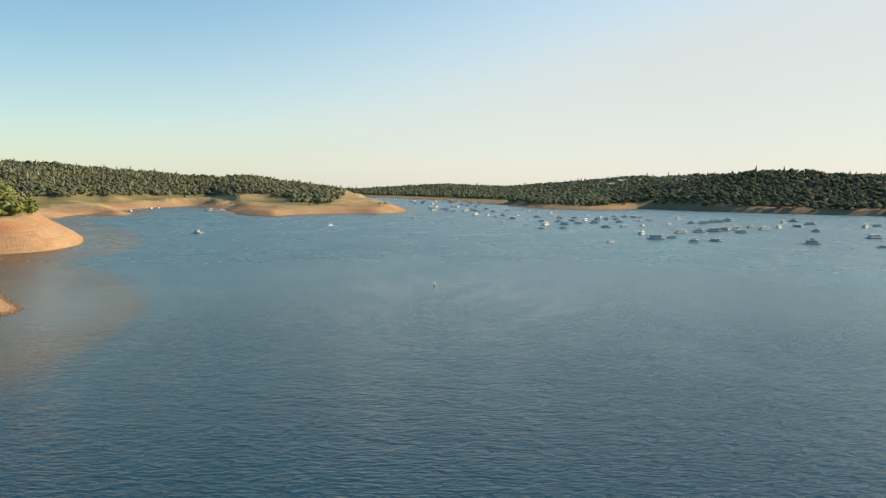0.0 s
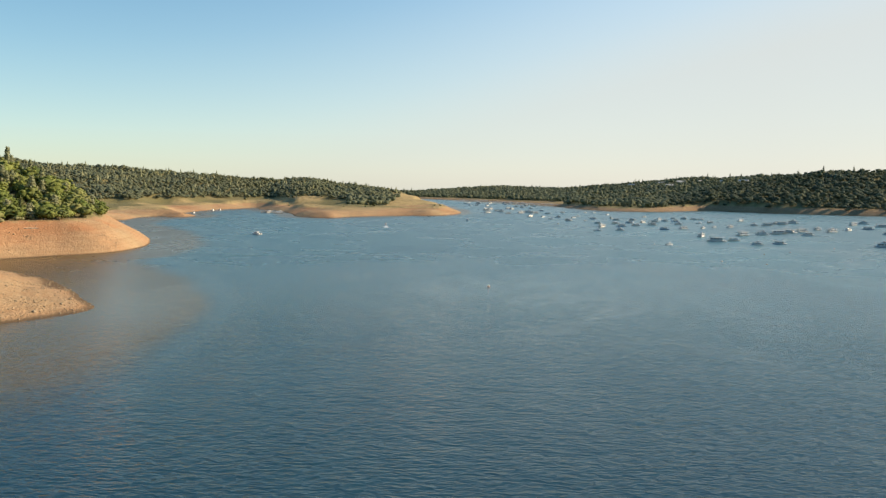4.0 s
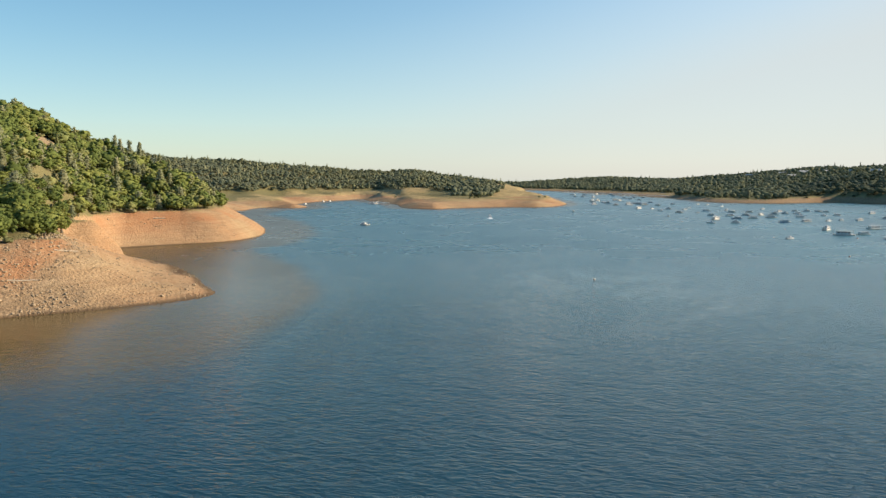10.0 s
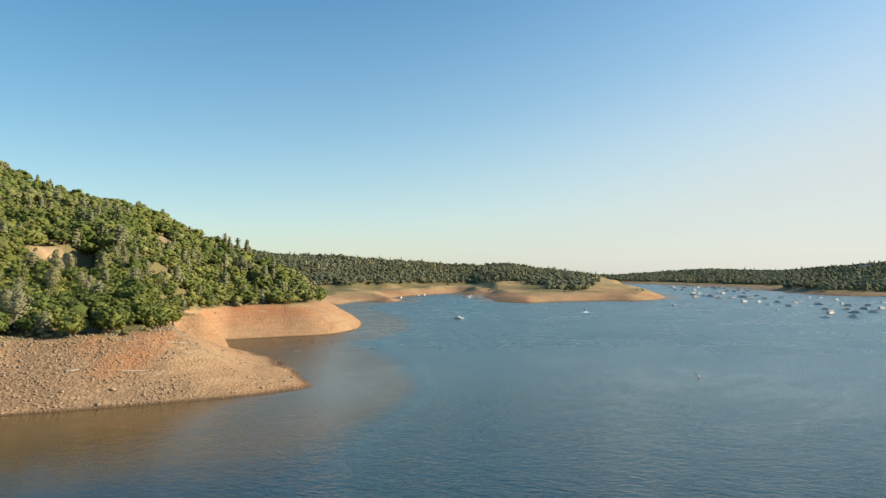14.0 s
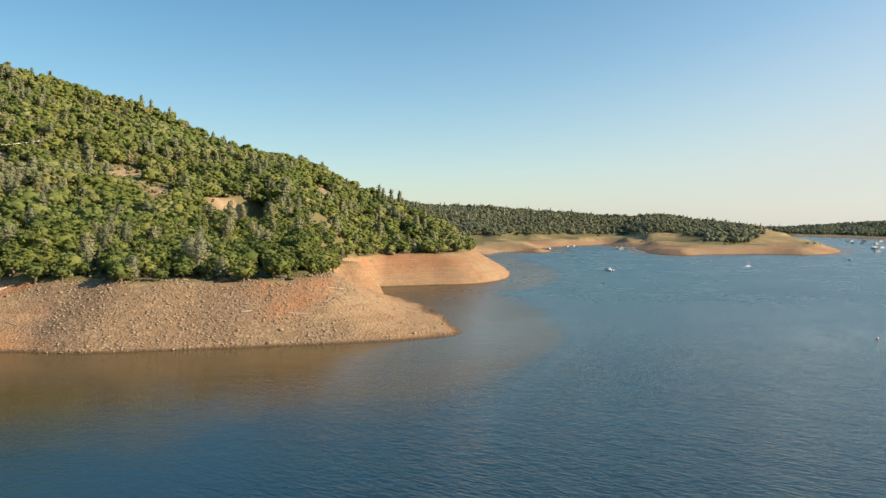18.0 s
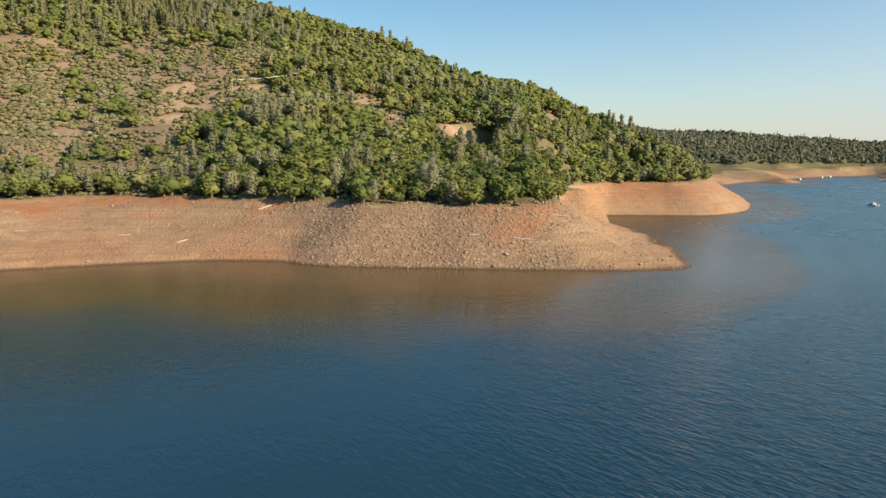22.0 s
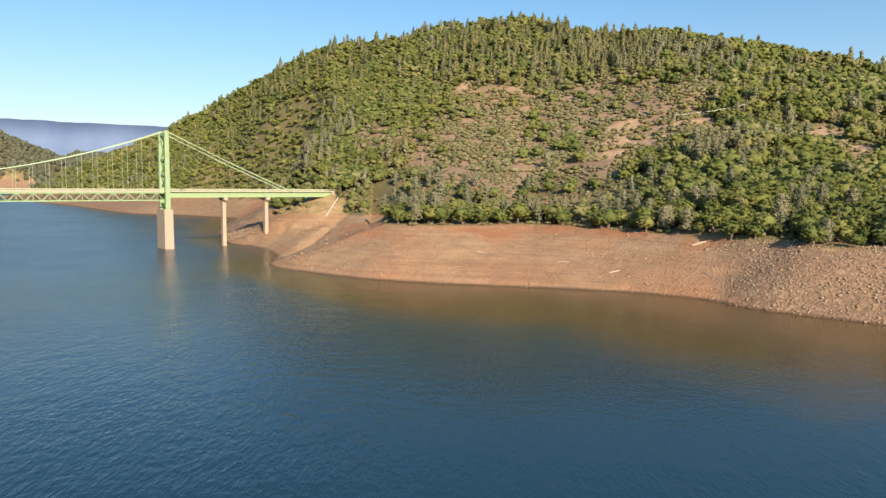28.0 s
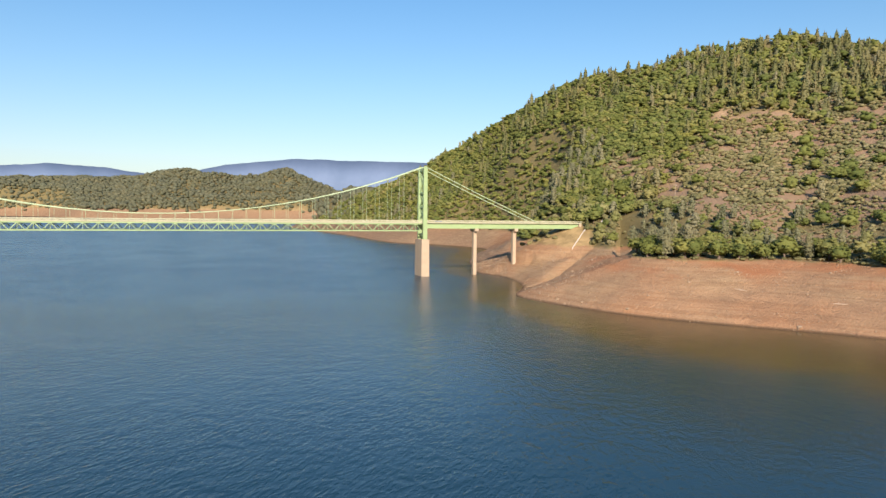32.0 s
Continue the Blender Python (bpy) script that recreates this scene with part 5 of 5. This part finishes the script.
    spread("woodland", PINE_MID, x, y, z, tall, np.full(len(a), 0.75), [PINE, BARK], "single tall pines along the skyline of the hill", "trees", rng)


def plant_brush():
    x, y = grid_points(30, 106, 260, 860, 3.4, rng)
    z, wood, scrub, shore = cover(x, y)
    az, r = angles(x, y)
    meadow = np.maximum(zone(az, r, 81, 12, 470, 75), zone(az, r, 71, 5, 430, 60))
    clump = value_noise(x / 8, y / 8, 41) + 0.5 * value_noise(x / 30, y / 30, 42)
    chance = scrub * 0.95 * smooth(clump, -0.65, 0.0) + wood * (np.where(r < 430, 0.22, 0.08) + 0.22 * meadow * smooth(clump, -0.3, 0.3)) * (z > POOL + 0.2)
    chance = chance * (1 - 0.75 * smooth(looked_up(gbare, x, y), 0.2, 0.6))
    keep = (rng.uniform(size=len(x)) < chance) & (z > POOL - 0.2)
    x, y, z, r = (v[keep] for v in (x, y, z, r))
    size, wide = rng.uniform(1.1, 2.6, len(x)) * np.where(r > 520, 1.6, 1.0), rng.uniform(1.0, 1.6, len(x))
    for some, templates, label in ((r < 480, BUSHES, "olive-green brush at the foot of the wood"), (r >= 480, BUSH_FAR, "dry chaparral brush on the open slope")):
        spread("brush", templates, x[some], y[some], z[some], size[some], wide[some], [BRUSH, BARK], label, "bushes", rng)


def plant_far():
    # the plateau behind the peninsula
    x, y = grid_points(2, 38, 900, 1960, 8.2, rng)
    z, wood, scrub, shore = cover(x, y)
    az, r = angles(x, y)
    keep = (rng.uniform(size=len(x)) < wood * 0.85) & (z > POOL - 1) & ((r > 1000) | (az > 24))
    x, y, z = (v[keep] for v in (x, y, z))
    fir = rng.uniform(size=len(x)) < 0.07
    size = np.where(fir, 12.5, 7.4) * rng.uniform(0.55, 1.4, len(x))
    wide = np.where(fir, 1.2, 1.2) * np.ones(len(x))
    spread("woodland", OAK_SPECK, x[~fir], y[~fir], z[~fir], size[~fir], wide[~fir], [HAZED_LEAVES, BARK], "far oak wood behind the peninsula", "trees", rng)
    spread("woodland", FIR_FAR, x[fir], y[fir], z[fir], size[fir], wide[fir], [PINE, BARK], "far pines behind the peninsula", "trees", rng)
    # the hills round the marina
    x, y = grid_points(-37, 12, 1250, 3200, 10.0, rng)
    z, wood, scrub, shore = cover(x, y)
    az, r = angles(x, y)
    crest = np.where(az < -16, 2350, 3150)
    keep = (rng.uniform(size=len(x)) < wood * 0.82) & (z > 6) & (r < crest)
    x, y, z = (v[keep] for v in (x, y, z))
    size = 8.0 * rng.uniform(0.5, 1.5, len(x))
    az, r = angles(x, y)
    knoll, fir = (r < 1760) & (az < -13), rng.uniform(size=len(x)) < 0.05
    # painted haze grows with distance: weaker on the knoll, stronger on the ridge
    for some, templates, mat, label in ((knoll & ~fir, OAK_SPECK[:2], HALF_HAZED_LEAVES, "dark wooded knoll beside the moorings"),
                                        (~knoll & ~fir, DOTS, HAZED_LEAVES, "distant wooded ridge round the marina"),
                                        (fir, FIR_FAR, HALF_HAZED_LEAVES, "far pines standing out of the ridge")):
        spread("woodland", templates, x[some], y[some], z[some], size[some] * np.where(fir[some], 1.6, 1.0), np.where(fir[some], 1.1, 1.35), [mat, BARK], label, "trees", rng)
    # the hills up the canyon
    x, y = grid_points(104, 140, 3300, 4450, 13.5, rng)
    z, wood, scrub, shore = cover(x, y)
    keep = (rng.uniform(size=len(x)) < wood * 0.92) & (z > POOL + 2)
    x, y, z = (v[keep] for v in (x, y, z))
    spread("woodland", DOTS, x, y, z, 16.0 * rng.uniform(0.5, 1.3, len(x)), np.full(len(x), 1.45), [HAZED_LEAVES, BARK], "distant wooded hills up the canyon", "trees", rng)


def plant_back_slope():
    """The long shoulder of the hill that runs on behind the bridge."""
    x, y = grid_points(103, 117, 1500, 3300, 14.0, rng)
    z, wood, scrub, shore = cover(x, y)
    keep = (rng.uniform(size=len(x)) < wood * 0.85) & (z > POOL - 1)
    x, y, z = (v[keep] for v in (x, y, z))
    spread("woodland", DOTS, x, y, z, 12.0 * rng.uniform(0.5, 1.3, len(x)), np.full(len(x), 1.35), [HAZED_LEAVES, BARK], "wooded shoulder of the hill behind the bridge", "trees", rng)


plant_hill()
plant_back_slope()
plant_brush()
plant_far()


def mesh_part(name, template, slot, material, parent):
    tv, tt, tq, st, sq = template
    faces = [f for f in (tt[st == slot], tq[sq == slot]) if len(f)]
    used = np.unique(np.concatenate([f.ravel() for f in faces]))
    back = np.zeros(len(tv), int)
    back[used] = np.arange(len(used))
    ob = new(name, raw_mesh(name, tv[used], [back[f] for f in faces], [material], smooth_shade=True))
    ob.parent = parent
    return ob


def limbed_trunk(height, r0, seed, parent, limbs=5):
    r = random.Random(seed)
    bm = tube(bmesh.new(), [(0, 0, -0.05), (0.01, 0.0, height * 0.4), (0.03, 0.02, height)], [r0 * 1.25, r0, r0 * 0.35], 7)
    for k in range(limbs):
        a, h = k * 2.4 + r.random(), height * (0.4 + 0.12 * k)
        tube(bm, [(0.015, 0.01, h), (0.12 * math.cos(a), 0.12 * math.sin(a), h + 0.09), (0.27 * math.cos(a), 0.27 * math.sin(a), h + 0.2)],
             [r0 * 0.5, r0 * 0.35, r0 * 0.12], 5)
    return part("trunk", bm, BARK, parent)


def single_trees(name, spots, templates, material, labels, category, group, trunk):
    first = []
    for k, (x, y, z, size, wide) in enumerate(spots):
        m = Matrix.Translation((x, y, z)) @ Matrix.Rotation(k * 2.4, 4, "Z") @ Matrix.Diagonal((size * wide, size * wide, size, 1))
        s = k % len(templates)
        if len(first) <= s:
            t = thing(name, m, labels[s % len(labels)], category, group)
            mesh_part("crown", templates[s], 0, material, t)
            limbed_trunk(*trunk, s, t)
            first.append(t)
        else:
            f = first[s]
            copy_thing(f, m @ Matrix.Diagonal((1 / f.scale[0], 1 / f.scale[1], 1 / f.scale[2], 1)))


single_trees("oak_tree", NEAR_OAKS, [oak_template(s, 40, 1, 14, 0.046) for s in (21, 22, 23, 24, 25)], OAK,
             ("broad green evergreen oak at the edge of the bare bank", "rounded dark green oak above the bare bank"), "tree", "oaks along the shore", (0.62, 0.04))
single_trees("grey_pine", NEAR_PINES, [pine_template(s, 24, 18, 0.045) for s in (31, 32, 33)], PINE,
             ("tall open grey-green pine above the bare bank",), "tree", "pines along the shore", (0.95, 0.018))


# ---- the bare bank: stones and driftwood ----
def stone_template(seed):
    r = np.random.RandomState(seed)
    v, f = ball_template(1, r, 0.3)
    v = v * (0.6, 0.5, 0.42) + (0, 0, 0.18)
    return assemble((v, f, 0), (np.zeros((4, 3)) + (0, 0, 0.1), np.zeros((0, 4), int), 0))


STONES = [stone_template(s) for s in range(6)]


def scatter_stones():
    x, y = grid_points(29, 103, 245, 560, 0.95, rng)
    z, wood, scrub, shore = cover(x, y)
    rub = looked_up(grub, x, y)
    heap = smooth(value_noise(x / 14, y / 14, 51), 0.1, 0.6) * smooth(value_noise(x / 4, y / 4, 52), -0.2, 0.5)
    rim = 1 - smooth(z, 0.2, 1.4)
    keep = (rng.uniform(size=len(x)) < 0.05 + 0.8 * rub * smooth(value_noise(x / 6, y / 6, 53), -0.9, 0.3) + 0.55 * heap + 0.2 * rim) & (z > 0.05) & (z < POOL + 1) & (shore > 0)
    x, y, z = (v[keep] for v in (x, y, z))
    size = 0.22 + (0.5 + 0.3 * looked_up(grub, x, y)) * rng.uniform(size=len(x)) ** 3
    spread("scree", STONES, x, y, z, size, np.full(len(x), 1.1), [STONE], "loose tan stones strewn over the bare bank", "stones", rng)
    # boulders
    x, y = grid_points(30, 103, 250, 580, 9.0, rng)
    z, wood, scrub, shore = cover(x, y)
    rub = looked_up(grub, x, y)
    heap = smooth(value_noise(x / 14, y / 14, 51), 0.2, 0.6)
    keep = (rng.uniform(size=len(x)) < 0.06 + 0.25 * rub + 0.3 * heap) & (z > 0.3) & (z < POOL - 1) & (shore > 0)
    x, y, z = (v[keep][::max(1, keep.sum() // 200)] for v in (x, y, z))
    protos = []
    for k in range(len(x)):
        s = rng.uniform(0.7, 1.5)
        m = Matrix.Translation((x[k], y[k], z[k] - 0.1 * s)) @ Matrix.Rotation(k * 1.7, 4, "Z") @ Matrix.Scale(s, 4)
        if len(protos) < 4:
            bm = bmesh.new()
            bmesh.ops.create_icosphere(bm, subdivisions=2, radius=0.6)
            r = random.Random(k)
            for v in bm.verts:
                v.co = v.co * (1 + 0.35 * noise.noise(v.co * 1.7 + Vector((k, 0, 0)))) * r.uniform(0.93, 1.07)
                v.co.z = v.co.z * 0.72 + 0.28
            o = tagged(part("boulder", bm, STONE), "angular tan boulder lying on the bare bank", "boulder", "boulders on the bank")
            o.matrix_basis = m
            protos.append(o)
        else:
            p = protos[k % 4]
            copy_thing(p, m @ Matrix.Scale(1 / p.scale[0], 4))


scatter_stones()


def drift_log(az, r, turn, length, radius, label="pale sun-bleached driftwood log on the bare bank"):
    """A log laid on the slope."""
    c = bearing(az, r)
    d = Matrix.Rotation(radians(az + turn), 4, "Z") @ Vector((1, 0, 0))
    bm = bmesh.new()
    pts = []
    rr = random.Random(int(az * 10))
    for f in np.linspace(-0.5, 0.5, 7):
        p = c + d * f * length + Vector((-d.y, d.x, 0)) * rr.uniform(-0.15, 0.15)
        pts.append((p.x, p.y, ground_at(p.x, p.y) + radius * 0.8))
    tube(bm, pts, [radius * k for k in (0.7, 0.95, 1, 1, 0.95, 0.85, 0.6)], 8)
    p = Vector(pts[2])
    tube(bm, [p, p + Vector((0.3, 0.2, 0.8)) * radius * 4], [radius * 0.5, radius * 0.2], 6)
    return tagged(part("driftwood_log", bm, DRIFTWOOD), label, "log", "driftwood on the bank")


for az, r, turn, length, radius in (
    (64.3, 321, 15, 6, 0.5), (63.55, 292, -50, 6.5, 0.2), (47.7, 271, 5, 4, 0.4), (43.6, 270.5, 3, 9, 0.28), (40.8, 293, 20, 8, 0.3),
    (74.5, 318, 8, 5, 0.2), (81.0, 330, -12, 5, 0.18), (34.5, 520, 10, 8, 0.4), (70.5, 303, 20, 5, 0.35)):
    drift_log(az, r, turn, length, radius)


# ---- white guard rails on the grassy track by the bridge ----
def guard_rail(az0, r0, az1, r1):
    a, b = bearing(az0, r0), bearing(az1, r1)
    n = 7
    pts = [a.lerp(b, k / (n - 1)) for k in range(n)]
    pts = [Vector((p.x, p.y, ground_at(p.x, p.y))) for p in pts]
    g = thing("guard_rail", Matrix.Translation(pts[0]), "low white guard rail beside a grassy track", "guard rail", "guard rails")
    bm = bmesh.new()
    for p, q in zip(pts, pts[1:]):
        bar(bm, p - pts[0] + Vector((0, 0, 0.8)), q - pts[0] + Vector((0, 0, 0.8)), 0.25, 0.55)
    part("rail", bm, HULL_WHITE, g)
    for p in pts:
        q = p - pts[0]
        part("post", box(bmesh.new(), (q.x - 0.12, q.y - 0.12, q.z - 0.3), (q.x + 0.12, q.y + 0.12, q.z + 1.0)), HULL_WHITE, g)


for rail in ((93.5, 480, 92.4, 505), (91.46, 499, 91.2, 510)):
    guard_rail(*rail)


def power_pole(az, r, height):
    p = bearing(az, r)
    m = Matrix.Translation((p.x, p.y, ground_at(p.x, p.y))) @ Matrix.Rotation(radians(az), 4, "Z")
    t = thing("power_pole", m, "pale wooden power pole standing among the brush", "power pole", "power poles")
    part("pole", tube(bmesh.new(), [(0, 0, -0.5), (0, 0, height)], [0.22, 0.15], 8), DRIFTWOOD, t)
    arm = part("cross_arm", box(bmesh.new(), (-1.3, -0.08, height - 0.9), (1.3, 0.08, height - 0.7), 0.02), DRIFTWOOD, t)
    for x in (-1.1, 0.4, 1.1):
        part("insulator", tube(bmesh.new(), [(x, 0, height - 0.7), (x, 0, height - 0.4)], 0.08, 6), HULL_WHITE, arm)


for pole in ((85.85, 546, 11), (61.6, 620, 11), (66.4, 604, 10)):
    power_pole(*pole)


def power_line(a, b):
    """A slack wire from one pole's arm to the next."""
    ends = [bearing(az, r) for az, r, h in (a, b)]
    ends = [Vector((p.x, p.y, ground_at(p.x, p.y) + h - 0.5)) for p, (az, r, h) in zip(ends, (a, b))]
    points = [ends[0].lerp(ends[1], f) - Vector((0, 0, 5.2 * f * (1 - f))) for f in np.linspace(0, 1, 13)]
    tagged(part("power_line", tube(bmesh.new(), points, 0.09, 5), ALUMINIUM), "slack bright wire strung between two wooden poles", "power line")


power_line((61.6, 620, 11), (66.4, 604, 10))


# ---- houses on the hills round the marina ----
def house(az, r, size, wall, label, turn):
    p = bearing(az, r)
    m = Matrix.Translation((p.x, p.y, ground_at(p.x, p.y) - 0.3)) @ Matrix.Rotation(radians(az + turn), 4, "Z")
    h = thing("house", m, label, "house", "houses on the far hills")
    w, d, e = size, size * 0.62, 3.4
    body = part("wall", box(bmesh.new(), (-w / 2, -d / 2, 0), (w / 2, d / 2, e), 0.03), wall, h)
    bm = bmesh.new()
    v = [bm.verts.new(q) for q in ((-w * 0.54, -d * 0.6, e), (w * 0.54, -d * 0.6, e), (w * 0.54, d * 0.6, e), (-w * 0.54, d * 0.6, e), (-w * 0.54, 0, e + d * 0.3), (w * 0.54, 0, e + d * 0.3))]
    for f in ((0, 1, 5, 4), (2, 3, 4, 5), (0, 4, 3), (1, 2, 5), (3, 2, 1, 0)):
        bm.faces.new([v[k] for k in f])
    part("roof", bm, ROOF_GREY, h)
    for k in range(3):
        x = -w * 0.32 + k * w * 0.32
        part("window", box(bmesh.new(), (x - 0.8, -d / 2 - 0.05, 1.2), (x + 0.8, -d / 2 + 0.02, 2.5)), DARK_GLASS, body)
    part("door", box(bmesh.new(), (w * 0.14, -d / 2 - 0.06, 0.3), (w * 0.14 + 1.0, -d / 2 + 0.02, 2.35)), HULL_TAN, body)


for k, (az, r) in enumerate(((-1.2, 2750), (0.8, 2820), (-3.0, 2650), (-6.6, 2550), (-8.2, 2400), (-10.4, 2380), (-11.5, 2300), (-12.6, 2330), (-14.0, 2280), (-15.4, 2240), (-17.0, 2200), (-18.4, 2180), (-9.3, 2250), (-13.2, 2150))):
    house(az, r, 15 + 5 * (k % 3), (HULL_WHITE, HULL_TAN)[k % 4 == 2], ("white", "tan")[k % 4 == 2] + " house with a grey gabled roof among far trees", 20 * (k % 5) - 40)


# ---- a car on the bridge ----
def car():
    m = BRIDGE @ pose(143, -2.0, DECK - 0.16)
    c = thing("car", m, "dark car driving on the bridge deck", "car")
    bm = box(bmesh.new(), (-2.2, -0.88, 0.35), (2.2, 0.88, 0.95), 0.12)
    part("body", bm, HULL_BLUE, c)
    bm = box(bmesh.new(), (-1.3, -0.76, 0.95), (0.9, 0.76, 1.5), 0.16)
    part("cabin", bm, DARK_GLASS, c)
    for x in (-1.4, 1.4):
        for y in (-0.85, 0.85):
            part("wheel", tube(bmesh.new(), [(x, y - 0.1, 0.33), (x, y + 0.1, 0.33)], 0.33, 12), ROADTOP, c)


car()


# ---- scattered bushes on the bare peninsula ----
def shore_bushes():
    first = []
    shrubs = [bush_template(s, 6, 2, 10, 0.22) for s in (41, 42)]
    for k, (az, r, size) in enumerate(((16.6, 1330, 4.2), (10.6, 1150, 3.4), (10.2, 1160, 3.0), (9.9, 1150, 3.6), (12.3, 1190, 2.4), (4.6, 1180, 3.4), (4.3, 1230, 3.0), (5.1, 1250, 3.6), (19.9, 1560, 4.5), (96.2, 506, 3.6), (95.4, 503, 3.2), (96.9, 509, 3.0), (94.9, 497, 2.8), (97.4, 520, 3.2), (95.9, 515, 3.8), (94.3, 512, 3.4), (93.2, 508, 3.0), (91.9, 486, 4.0), (91.3, 498, 4.6), (92.0, 504, 3.6), (91.0, 515, 4.8), (91.7, 522, 4.2), (90.8, 488, 4.4), (92.2, 530, 4.0), (91.2, 538, 5.0), (91.4, 484, 4.2), (91.1, 491, 4.6), (91.6, 493, 4.0), (90.9, 480, 4.4), (90.5, 470, 4.2), (90.7, 476, 4.4), (90.3, 480, 4.6), (90.6, 488, 4.8), (90.4, 496, 5.0), (90.8, 502, 4.6))):
        p = bearing(az, r)
        m = Matrix.Translation((p.x, p.y, ground_at(p.x, p.y) - 0.1)) @ Matrix.Rotation(k * 1.9, 4, "Z") @ Matrix.Scale(size, 4)
        if len(first) < 2:
            t = thing("shrub", m, "lone olive-green shrub on the bare shore", "shrub", "shrubs on the shore")
            mesh_part("foliage", shrubs[k], 0, BRUSH, t)
            part("stem", tube(bmesh.new(), [(0, 0, -0.1), (0.05, 0, 0.5)], [0.06, 0.03], 6), BARK, t)
            first.append(t)
        else:
            f = first[k % 2]
            copy_thing(f, m @ Matrix.Scale(1 / f.scale[0], 4))


shore_bushes()
